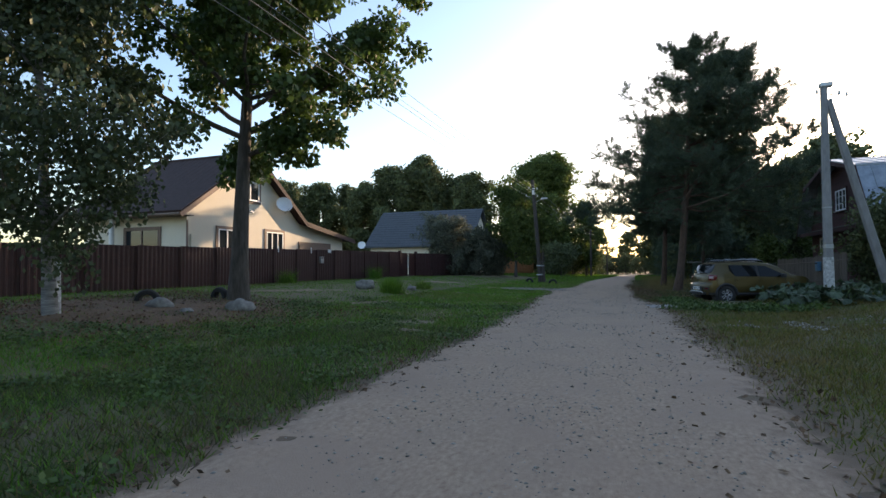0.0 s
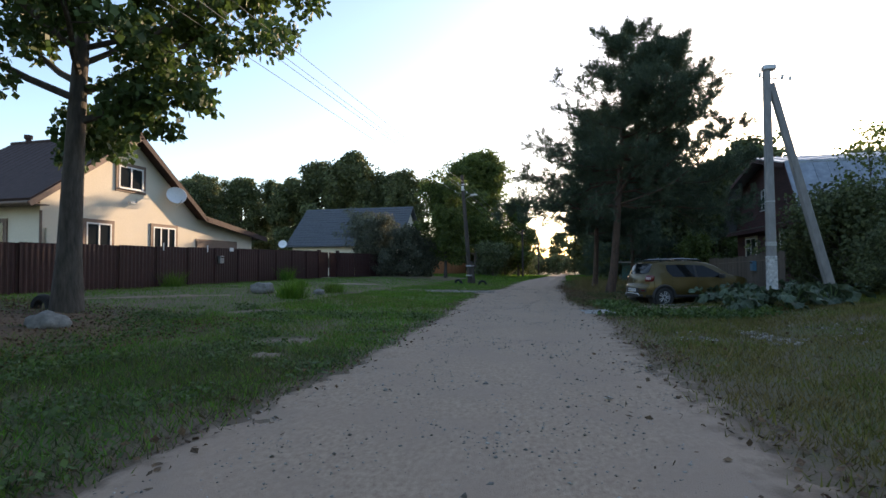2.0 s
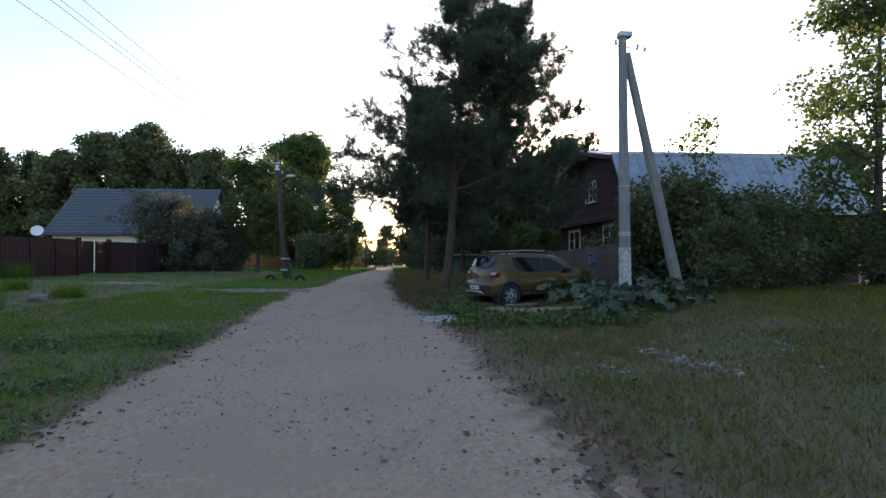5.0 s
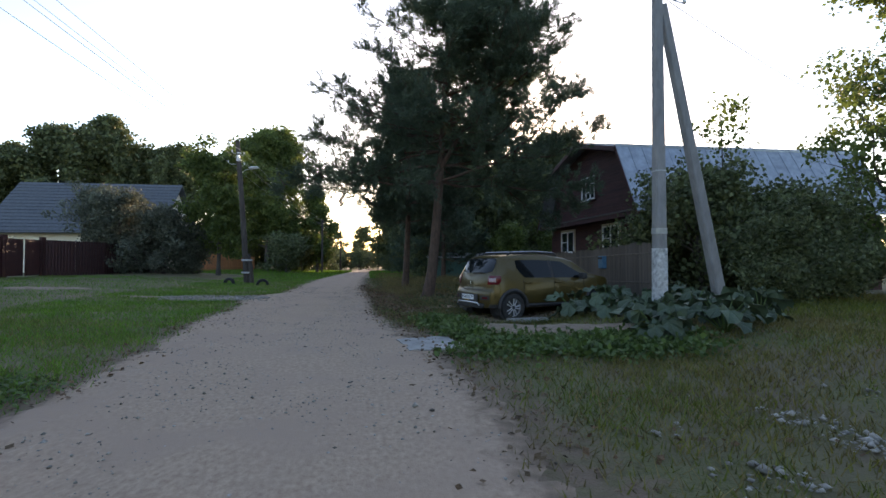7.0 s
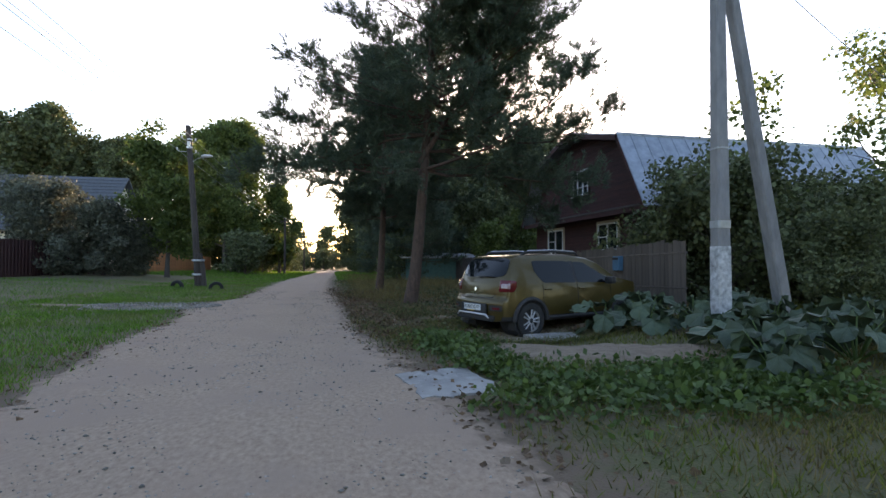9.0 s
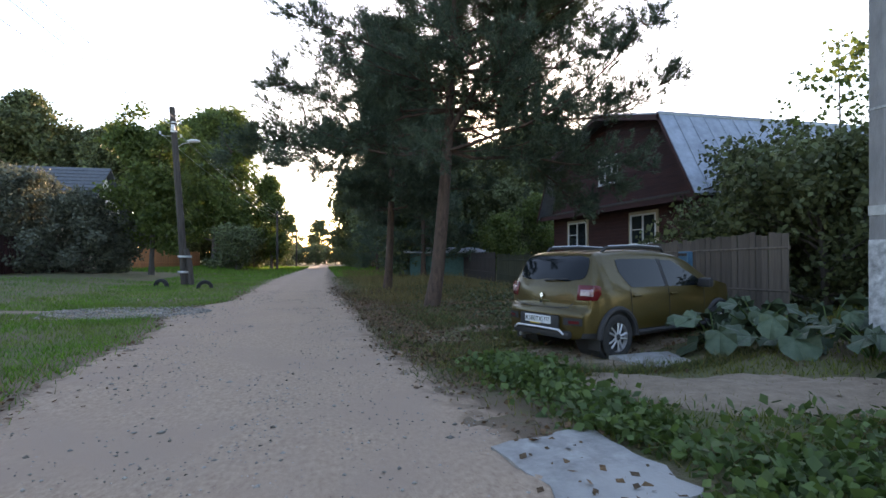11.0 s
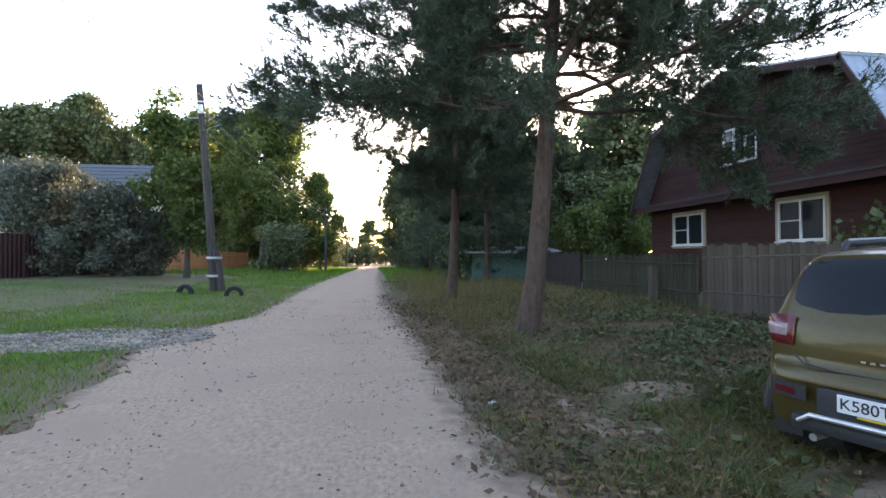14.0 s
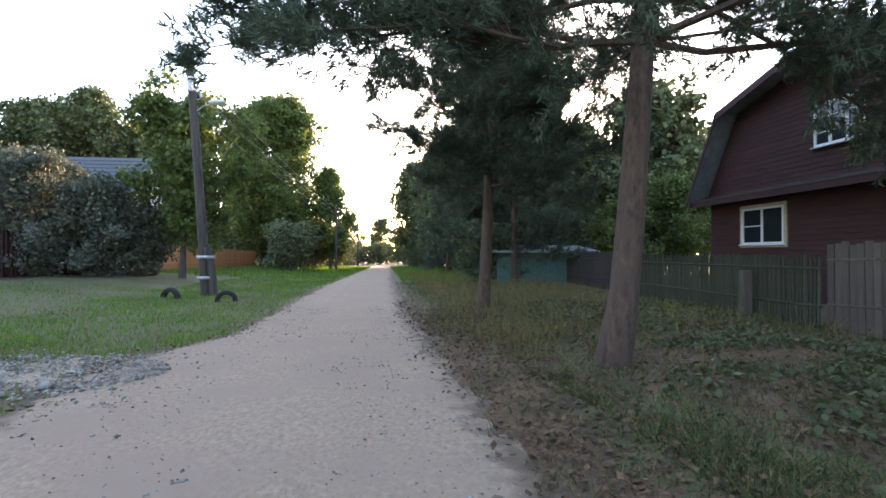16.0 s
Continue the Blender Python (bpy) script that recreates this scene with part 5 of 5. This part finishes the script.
    part("tailgate_gap", Geo().tube([(0.10, 0.58, 0.80), (0.075, 0.5, 0.742), (0.06, 0.3, 0.725), (0.058, 0, 0.72), (0.06, -0.3, 0.725), (0.075, -0.5, 0.742), (0.10, -0.58, 0.80)], [0.006] * 7, 5), M_CLAD, body)
    part("badge", Geo().extrude([(0.078, 0, 0.93), (0.072, 0.035, 0.885), (0.066, 0, 0.84), (0.072, -0.035, 0.885)], (-0.012, 0, 0)), M_CHROME, car, "plain chrome rhombus badge")
    for k in range(7):
        part("badge_bar", Geo().box((0.066, 0.15 - 0.05 * k, 0.815), (0.012, 0.028, 0.014)), M_CHROME, car)
    part("lock", Geo().lathe([(0, 0), (0.014, 0.0), (0.014, 0.02)], 12, 'Y').moved(pose(0.058, 0, 0.79, 0, 0, 90)), M_CLAD, car)
    part("exhaust", Geo().tube([(0.02, 0.42, 0.27), (0.4, 0.42, 0.27)], [0.026, 0.026], 10), M_STEEL, car)
    tyre, rim, disc, spoke, cp = wheel_geo()
    ms = [g.mesh(n, True) for g, n in ((tyre, "tyre"), (rim, "rim"), (disc, "brake_disc"), (spoke, "spoke"), (cp, "hub_cap"))]
    for h in HUBS:
        for k in (1, -1):
            wh = part("wheel", ms[0], M_RUBBER, car, "black tyre on a silver alloy wheel")
            wh.matrix_local = pose(h, k * 0.765, 0.318, 0, 0, 180 if k > 0 else 0)
            for me, mt, nm in ((ms[1], M_SILVER, "rim"), (ms[2], M_CLAD, "brake_disc"), (ms[3], M_SILVER, "spokes"), (ms[4], M_CLAD, "hub_cap")):
                part(nm, me, mt, wh)


build_car()

# ---- loose things on the ground ----


def old_tyre(x, y, rz, tilt, s=1.0):
    t = part("old_tyre", Geo().lathe([(0.19, -0.09), (0.24, -0.11), (0.30, -0.10), (0.33, -0.05), (0.33, 0.05), (0.30, 0.10), (0.24, 0.11), (0.19, 0.09), (0.18, 0.0), (0.19, -0.09)], 36, 'Y'), M_RUBBER, smooth=True)
    t.matrix_world = pose(x, y, hz(x, y) + 0.02, 0, tilt, rz) @ Matrix.Diagonal((s, s, s, 1))
    return tagged(t, "worn black tyre half sunk in the grass", "tyre", "half-buried tyres")


def boulder(x, y, r, seed, material, label, squash=0.6):
    bm = bmesh.new()
    bmesh.ops.create_icosphere(bm, subdivisions=3, radius=r)
    for v in bm.verts:
        d = 1 + 0.32 * noise.noise(v.co * (1.6 / r) + Vector((seed, 0, 0))) + 0.12 * noise.noise(v.co * (4 / r) + Vector((0, seed, 0)))
        v.co = Vector((v.co.x * d, v.co.y * d * 0.85, v.co.z * d * squash))
    me = bpy.data.meshes.new("boulder")
    bm.to_mesh(me)
    bm.free()
    me.polygons.foreach_set("use_smooth", [True] * len(me.polygons))
    o = part("boulder", me, material)
    o.matrix_world = pose(x, y, hz(x, y) + r * squash * 0.45, 0, 0, seed * 50)
    return tagged(o, label, "stone")


old_tyre(-4.75, 36.0, 10, 0)
old_tyre(-6.6, 36.6, -15, 10, 0.95)
old_tyre(-11.6, 8.0, 30, 0)
old_tyre(-11.2, 10.2, -5, 5)
boulder(-8.6, 8.2, 0.36, 1, M_BOULDER, "pale grey boulder among the leaf litter")
boulder(-10.6, 18.3, 0.5, 2, M_BOULDER, "dark boulder in the grass")
boulder(-8.8, 19.5, 0.25, 3, M_BOULDER, "small grey stone in the grass")
boulder(-10.2, 7.2, 0.3, 4, M_BOULDER, "grey stone under the maple")
boulder(-9.1, 7.0, 0.16, 5, M_BOULDER, "small stone under the maple")
boulder(1.25, 21.7, 0.05, 6, M_LIME, "small white stone at the road edge")


def shed():
    s = thing("low_shed", pose(7.6, 44.5, hz(7.6, 44.5)), "low shed of teal sheet metal with a grey flat roof", "shed")
    part("wall", Geo().box((0, 0, 0.7), (4.6, 2.4, 1.4)), M_TEAL, s)
    part("roof", Geo().extrude([(-2.7, -1.6, 1.42), (-2.7, 1.6, 1.75), (-2.7, 1.6, 1.82), (-2.7, -1.6, 1.49)], (5.4, 0, 0)), M_GALV, s)
    for k in range(5):
        part("batten", Geo().box((-2.2 + 1.1 * k, -1.215, 0.7), (0.06, 0.03, 1.4)), M_TEAL, s)


shed()
fp = thing("fence_post", pose(7.55, 29.7, hz(7.6, 30)), "leaning grey concrete post beside the picket fence", "post")
part("post", Geo().bevel_box((0, 0, 0.45), (0.2, 0.16, 1.1), 0.02), M_OLDWOOD, fp)
for x, y, h in ((-5.1, 76, 7.0), (-4.6, 112, 7.0)):
    p = thing("far_utility_pole", pose(x, y, hz(x, y)), "dark wooden utility pole beside the road", "utility pole", "far poles")
    part("shaft", Geo().tube([(0, 0, -0.1), (0, 0, h)], [0.15, 0.11], 8), M_POLE, p)
    part("crossarm", Geo().box((0, 0, h - 0.4), (1.0, 0.08, 0.08)), M_POLE, p)

# bare patches
patch("sand_patch", -4.1, 9.0, 0.75, 0.45, 0.1, M_SAND, "bare sandy patch in the grass", seed=1)
patch("sand_patch", -7.4, 12.9, 0.9, 0.35, 0.9, M_SAND, "bare sandy patch in the grass", seed=2)
patch("sand_patch", -3.5, 7.4, 0.35, 0.25, 0.1, M_SAND, "bare sandy patch in the grass", seed=3)
patch("sand_patch", -6.4, 26.4, 1.3, 0.5, 0.3, M_SAND, "bare sandy patch in the grass", seed=4)
patch("sand_patch", -10.6, 27.8, 1.6, 0.7, 0.9, M_SAND, "trodden sandy path in the grass", seed=5)
patch("sand_path", -11.8, 14.6, 2.6, 0.4, 1.0, M_SAND, "trodden sandy path to the garden gate", seed=6)
patch("leaf_litter_patch", -10.2, 7.2, 4.0, 3.2, 0.5, M_LITTER, "brown leaf litter under the maple", seed=7, lift=0.03, dome=0.03)
patch("gravel_patch", -4.4, 26.3, 1.9, 1.15, 0.45, M_ROAD, "pale crushed stone at the road edge", seed=8, lift=0.02)
patch("sand_bank", 4.2, 17.0, 1.9, 0.85, -0.55, M_SAND, "trampled sand beside the parked car", seed=9, lift=0.035, dome=0.05)
patch("sand_patch", 4.3, 19.5, 2.2, 1.2, 0.26, M_SAND, "trodden ground under the car", seed=10, lift=0.012)
patch("bare_soil", 3.05, 21.9, 0.7, 0.4, 0.3, M_SAND, "bare soil patch in the grass", seed=11, lift=0.01)
patch("bare_soil", 2.1, 21.2, 0.42, 0.75, 0.1, M_SAND, "bare soil patch in the grass", seed=15, lift=0.01)
patch("bare_soil", 4.4, 22.6, 0.6, 0.35, 0.8, M_SAND, "bare soil patch in the grass", seed=12, lift=0.005)
patch("leaf_litter_patch", 4.9, 25.2, 3.2, 3.6, 0.2, M_LITTER, "brown litter and creeping weeds under the pine", seed=13, lift=0.02)
patch("leaf_litter_patch", 1.35, 25.0, 0.65, 5.0, 0.06, M_LITTER, "dark strip of leaf litter along the road edge", seed=14, lift=0.022)



def slab(name, x0, y0, w, d, rz, label, seed):
    n = 9
    o = []
    for k in range(4 * n):
        side, u = divmod(k, n)
        u /= n
        p = [(-1 + 2 * u, -1), (1, -1 + 2 * u), (1 - 2 * u, 1), (-1, 1 - 2 * u)][side]
        q = 0.97 + 0.3 * noise.noise((p[0] * 1.4 + seed, p[1] * 1.4, 0)) + 0.1 * noise.noise((p[0] * 5 + seed, p[1] * 5, 0))
        o.append((p[0] * w / 2 * q, p[1] * d / 2 * q, 0))
    s = part(name, Geo().extrude(o, (0, 0, 0.09)), M_CONC)
    s.matrix_world = pose(x0, y0, hz(x0, y0) - 0.065, 0.3, -0.4, rz)
    return tagged(s, label, "slab", kind="structure")


slab("concrete_slab", 1.76, 15.7, 1.0, 1.2, 8, "broken pale concrete slab at the road edge", 3)
slab("concrete_pad", 4.6, 18.7, 1.3, 0.7, 5, "pale concrete pad beside the car wheel", 9)

# ---- grass, weeds, litter, stones ----
PATCHES = [(-4.1, 9.0, .75, .45, .1, 0), (-7.4, 12.9, .9, .35, .9, 0), (-3.5, 7.4, .35, .25, .1, 0), (-6.4, 26.4, 1.3, .5, .3, 0), (-10.6, 27.8, 1.6, .7, .9, 0), (-11.8, 14.6, 2.6, .4, 1.0, 0),
           (-10.2, 7.2, 4.0, 3.2, .5, .4), (-4.4, 26.3, 1.9, 1.15, .45, .12), (4.2, 17.0, 1.9, .85, -.55, .22), (4.3, 19.5, 2.2, 1.2, .26, 0.05), (3.05, 21.9, .75, .42, .3, .06), (2.1, 21.2, .45, .8, .1, .06), (4.4, 22.6, .6, .35, .8, .1), (4.9, 25.2, 3.2, 3.6, .2, .3), (1.35, 25, .65, 5, .06, .15), (1.78, 15.55, .62, .85, .1, 0), (4.6, 18.7, .7, .4, 0, 0), (4.6, 10.8, 1.5, .8, .4, .6)]


def keep(x, y):
    """How much grass grows at a place, 0 to 1."""
    le, ri = road_edges(y)
    le += 0.16 * noise.noise((y * 0.9, 1.7, 0)) + 0.09 * noise.noise((y * 3.7, 5.1, 0))
    ri += 0.22 * noise.noise((y * 0.7, 9.7, 0)) + 0.10 * noise.noise((y * 3.1, 7.1, 0))
    if le + 0.3 < x < ri - 0.4:
        return 0.0
    k = sm(-0.25, 0.5, le - x) if x < 0 else sm(-0.35, 1.0, x - ri)
    for cx, cy, rx, ry, r, amount in PATCHES:
        dx, dy = x - cx, y - cy
        if dx * dx + dy * dy > 1.7 * max(rx, ry) ** 2:
            continue
        u = (dx * math.cos(r) + dy * math.sin(r)) / rx
        v = (-dx * math.sin(r) + dy * math.cos(r)) / ry
        q = math.hypot(u, v) + 0.25 * noise.noise((x * 1.3, y * 1.3, 6))
        if q < 1:
            k = min(k, max(amount, sm(0.8, 1.0, q)))
    return k * (0.45 + 0.55 * sm(-0.35, 0.25, noise.noise((x * 0.55, y * 0.55, 11)) + 0.5 * noise.noise((x * 2, y * 2, 12))))


def scatter(n, x0, x1, y0, y1, seed, weight=keep):
    rnd = random.Random(seed)
    out = []
    for _ in range(n):
        x, y = rnd.uniform(x0, x1), rnd.uniform(y0, y1)
        if rnd.random() < weight(x, y):
            out.append((x, y, gz(x, y)))
    return np.array(out)


def blades(name, pts, height, width, seed, material, label, lean=0.5):
    rng = np.random.default_rng(seed)
    n = len(pts)
    az = rng.uniform(0, 6.283, n)
    h = height * rng.uniform(0.45, 1.25, n)
    side = np.stack([np.cos(az), np.sin(az), np.zeros(n)], 1) * (width * rng.uniform(0.7, 1.3, n))[:, None]
    tip = np.stack([rng.normal(0, lean, n) * h, rng.normal(0, lean, n) * h, h], 1)
    base = pts + np.array([0, 0, -0.02])
    v = np.empty((n, 3, 3))
    v[:, 0], v[:, 1], v[:, 2] = base - side, base + side, base + tip
    return tagged(part(name, array_mesh(name, v.reshape(-1, 3), np.arange(3 * n).reshape(n, 3)), material), label, "grass", kind="stuff")


def leaflets(name, pts, size, lift, seed, material, label, category="weeds", flat=0.5):
    rng = np.random.default_rng(seed)
    n = len(pts)
    p = pts + np.stack([np.zeros(n), np.zeros(n), rng.uniform(0.0, lift, n)], 1)
    ax = rng.normal(size=(n, 3)) * np.array([1, 1, flat])
    ax /= np.linalg.norm(ax, axis=1)[:, None]
    sd = np.cross(ax, np.array([0, 0, 1.0]) + rng.normal(0, flat, (n, 3)))
    sd /= np.linalg.norm(sd, axis=1)[:, None]
    s = size * rng.uniform(0.5, 1.4, (n, 1))
    v = np.empty((n, 4, 3))
    v[:, 0], v[:, 1], v[:, 2], v[:, 3] = p, p + ax * s * .55 + sd * s * .38, p + ax * s, p + ax * s * .55 - sd * s * .38
    return tagged(part(name, array_mesh(name, v.reshape(-1, 3), np.arange(4 * n).reshape(n, 4)), material), label, category, kind="stuff")


def pebbles(name, pts, size, seed, material, label):
    rng = np.random.default_rng(seed)
    n = len(pts)
    s = size * np.exp(rng.normal(0, 0.45, n))
    unit = np.array([[1, 0, 0], [0, 1, 0], [-1, 0, 0], [0, -1, 0], [0.1, 0.1, 1], [0, 0, -1]])
    v = unit[None] * (1 + rng.normal(0, 0.25, (n, 6, 1)))
    a = rng.uniform(0, 6.283, n)
    c, q = np.cos(a)[:, None], np.sin(a)[:, None]
    v = np.stack([v[:, :, 0] * c - v[:, :, 1] * q, v[:, :, 0] * q + v[:, :, 1] * c, v[:, :, 2] * 0.6], 2) * s[:, None, None] + pts[:, None, :]
    tri = np.array([[0, 1, 4], [1, 2, 4], [2, 3, 4], [3, 0, 4], [1, 0, 5], [2, 1, 5], [3, 2, 5], [0, 3, 5]])
    f = (np.arange(n)[:, None, None] * 6 + tri[None]).reshape(-1, 3)
    return tagged(part(name, array_mesh(name, v.reshape(-1, 3), f), material), label, "gravel", kind="stuff")


def edge_strip(x, y):
    """Where wind-blown litter gathers along the road."""
    le, ri = road_edges(y)
    d = abs(x - le) if x < 0 else abs(x - ri - 0.1)
    return 0.75 * math.exp(-(d / 0.33) ** 2) * sm(-0.4, 0.3, noise.noise((x, y * 0.8, 60)))


blades("lawn_grass", np.concatenate([scatter(150000, -8, -1.7, -3.5, 30, 1), scatter(70000, -17.3, -8, -3.5, 40, 2), scatter(50000, -8, -2, 30, 50, 3)]), 0.105, 0.008, 1, M_GRASS, "short green grass of the left verge")
# the pines' shade is put into this grass's colour
blades("shade_darkened_grass", scatter(60000, 0.6, 8, 21, 46, 5), 0.11, 0.008, 14, M_SHADED_GRASS, "thin grass under the pines, coloured dark for their shade", 0.7)
blades("verge_grass", scatter(125000, 0.8, 9, -1, 21.5, 4), 0.10, 0.008, 2, M_VERGE, "uneven green grass of the verge by the car")
blades("garden_grass", scatter(60000, 8.8, 19, 5, 21, 35), 0.15, 0.012, 15, M_VERGE, "rough grass running to the garden bushes", 0.6)
blades("dry_grass", np.concatenate([scatter(60000, 1.2, 9.5, -1, 16, 6), scatter(30000, 0.8, 7, 21, 46, 7), scatter(16000, -8, -1.8, -3, 20, 8)]), 0.11, 0.007, 3, M_DRYGRASS, "dry yellowed grass in the verge", 0.7)
# trodden grass takes the same shade-darkened colour
blades("trodden_grass", np.concatenate([scatter(60000, 0.9, 6.5, 18, 26, 31), scatter(30000, -5.5, -1.6, -3, 8, 32)]), 0.12, 0.008, 12, M_SHADED_GRASS, "short trodden grass near the road", 0.8)
blades("dry_stalks", scatter(22000, 0.9, 6.5, 18, 30, 33), 0.17, 0.005, 13, M_DRYGRASS, "dry stalks in the trodden grass", 1.0)
blades("tall_grass", scatter(14000, 1.4, 7.5, 26, 60, 9, lambda x, y: keep(x, y) * sm(1.0, 2.2, x)), 0.38, 0.009, 4, M_DRYGRASS, "tall dry grass under the pines", 0.4)
blades("far_grass", np.concatenate([scatter(40000, -15, -2.2, 50, 110, 10), scatter(25000, 1, 8, 46, 110, 11)]), 0.25, 0.02, 5, M_GRASS, "rough grass along the far road", 0.4)
leaflets("clover", scatter(130000, -9, -1.75, -3.5, 14, 12, lambda x, y: keep(x, y) * sm(-0.1, 0.3, noise.noise((x * 0.8, y * 0.8, 20)))), 0.055, 0.09, 6, M_WEED, "low clover and broadleaf weeds in the verge")
leaflets("road_edge_weeds", scatter(60000, 1.5, 6.5, 13.6, 19.0, 13, lambda x, y: keep(x, y) * max(math.exp(-((y - 15.0 + 0.12 * (x - 3)) / 0.75) ** 2) * sm(6.2, 4.8, x), math.exp(-((x - 2.35) / 0.4) ** 2) * sm(15, 15.6, y))), 0.085, 0.15, 7, M_WEED, "lush broadleaf weeds beside the slab", flat=0.8)
leaflets("ground_creeper", scatter(40000, 2.4, 8.0, 20, 34, 14, lambda x, y: 0.9 * sm(2.4, 5.0, x) * sm(-0.3, 0.25, noise.noise((x * 0.9, y * 0.9, 50)))), 0.085, 0.12, 8, M_CREEP, "creeping weeds under the pine", flat=0.6)
leaflets("fallen_leaves", np.concatenate([scatter(16000, -14.5, -6, 3, 11.5, 15, lambda x, y: 1), scatter(16000, -4.2, -1.2, -3, 34, 16, edge_strip), scatter(30000, 0, 3.2, -3, 36, 17, edge_strip), scatter(9000, 0.6, 2.4, 19, 32, 37, lambda x, y: 0.8 * sm(0.0, 0.5, x - road_edges(y)[1] + 0.2)), scatter(20000, 1.2, 8, 19, 34, 27, lambda x, y: 0.8), scatter(3500, 1.2, 7, -1, 30, 18, lambda x, y: 0.5), scatter(3000, -9, -2, -3, 12, 19, lambda x, y: 0.5)]), 0.06, 0.05, 9, M_LITTER, "dry brown fallen leaves", "leaves", 0.35)


def on_road(x, y):
    le, ri = road_edges(y)
    u = (x - le) / (ri - le)
    if not 0.02 < u < 0.97:
        return 0
    return 0.25 + 0.75 * max(math.exp(-((u - 0.52) / 0.09) ** 2), math.exp(-((u - 0.93) / 0.06) ** 2), 0.6 * math.exp(-((u - 0.1) / 0.08) ** 2)) * sm(-0.3, 0.3, noise.noise((x * 0.9, y * 0.7, 31)))


pebbles("road_gravel", scatter(70000, -3.6, 2.2, -3, 34, 21, on_road) + np.array([0, 0, 0.007]), 0.008, 1, M_STONE, "loose pale gravel on the road")
pebbles("road_clods", np.concatenate([scatter(6000, -3.6, 2.2, -3, 34, 22, on_road), scatter(22000, -4.2, 3.2, -3, 34, 28, edge_strip)]) + np.array([0, 0, 0.009]), 0.0075, 2, M_DARKSTONE, "dark clods and chips on the road")
pebbles("crushed_stone", np.concatenate([scatter(5000, -6.2, -2.4, 24.8, 27.9, 23, lambda x, y: 1 if math.hypot((x + 4.4) / 1.8, (y - 26.3) / 1.2) < 1 else 0.05), scatter(5200, 2.6, 6.8, 9.2, 12.4, 24, lambda x, y: 0.8 * sm(0.05, 0.4, noise.noise((x * 1.5, y * 1.5, 40))) * sm(1.2, 0.5, math.hypot((x - 4.6) / 1.9, (y - 10.8) / 1.3)))]) + np.array([0, 0, 0.03]), 0.016, 3, M_STONE, "crushed pale stone by the road edge")


# big-leaved burdock
def burdock_leaf_mesh():
    vs, fs = [], []
    n, rings = 14, 4
    vs.append((0, 0, 0))
    for r in range(1, rings + 1):
        for k in range(n):
            w = -math.pi + 2 * math.pi * (k + 0.5) / n
            q = r / rings
            rad = q * (1.0 - 0.45 * abs(math.sin(w / 2)) ** 6) * (1 + 0.05 * math.sin(5 * w) * q)
            x = 0.62 * rad * math.cos(w) + 0.25 * q
            y = 0.5 * rad * math.sin(w)
            z = 0.10 * q - 0.35 * (x - 0.2) ** 2 + 0.25 * abs(y) * q - 0.5 * y * y + 0.1 * q * q * math.sin(5 * w) + 0.04 * q * math.sin(9 * w + 1)
            vs.append((x, y, z))
    fs += [(0, 1 + k, 1 + (k + 1) % n) for k in range(n)]
    for r in range(rings - 1):
        for k in range(n):
            a, b = 1 + r * n + k, 1 + r * n + (k + 1) % n
            fs.append((a, a + n, b + n, b))
    me = Geo().add(vs, fs).mesh("leaf", True)
    me.materials.append(M_BURDOCK)
    return me


LEAF = burdock_leaf_mesh()
rb = random.Random(12)
for k, (x, y) in enumerate(((5.1, 14.8), (5.6, 15.4), (6.3, 14.9), (5.9, 16.2), (6.8, 15.8), (6.2, 17.2), (5.9, 18.2), (6.4, 19.0), (5.4, 18.7), (7.2, 16.9), (7.5, 15.6), (6.9, 18.3), (7.6, 17.9), (8.2, 16.6), (6.7, 20.0))):
    b = thing("burdock_plant", pose(x, y, hz(x, y)), "broad-leaved burdock plant beside the concrete pole", "plant", "burdock by the pole")
    for j in range(11):
        az = j * 33 + rb.uniform(-18, 18)
        hh, out, s = rb.uniform(0.12, 0.5), rb.uniform(0.08, 0.45), rb.uniform(0.24, 0.5)
        ca, sa = math.cos(radians(az)), math.sin(radians(az))
        lf = part("leaf", LEAF, M_BURDOCK, b)
        lf.matrix_local = pose(out * ca, out * sa, hh, rb.uniform(-25, 25), rb.uniform(8, 60), az) @ Matrix.Diagonal((s, s, s, 1))
        part("stalk", Geo().tube([(0, 0, -0.05), (out * ca * 0.6, out * sa * 0.6, hh * 0.7), (out * ca, out * sa, hh)], [0.014, 0.011, 0.008], 5), M_WEED, b)


def grass_clump(x, y, r, h, n, seed, label):
    rng = np.random.default_rng(seed)
    pts = np.stack([x + rng.normal(0, r * 0.4, n), y + rng.normal(0, r * 0.4, n), np.full(n, hz(x, y))], 1)
    o = blades("ornamental_grass", pts, h, 0.012, seed, M_GRASS, label, 0.45)
    o["kind"] = "thing"
    tagged(o, label, "plant")


grass_clump(-8.7, 17.2, 0.55, 0.6, 900, 1, "rounded clump of green ornamental grass")
grass_clump(-9.0, 21.2, 0.5, 0.4, 600, 2, "low clump of green ornamental grass")
grass_clump(-11.4, 22.5, 0.45, 0.4, 500, 3, "low clump of green ornamental grass")
grass_clump(-16.6, 20.5, 0.5, 0.7, 400, 4, "tall weeds at the foot of the fence")
grass_clump(-16.4, 30.0, 0.5, 0.9, 400, 5, "tall flowering weeds at the foot of the fence")
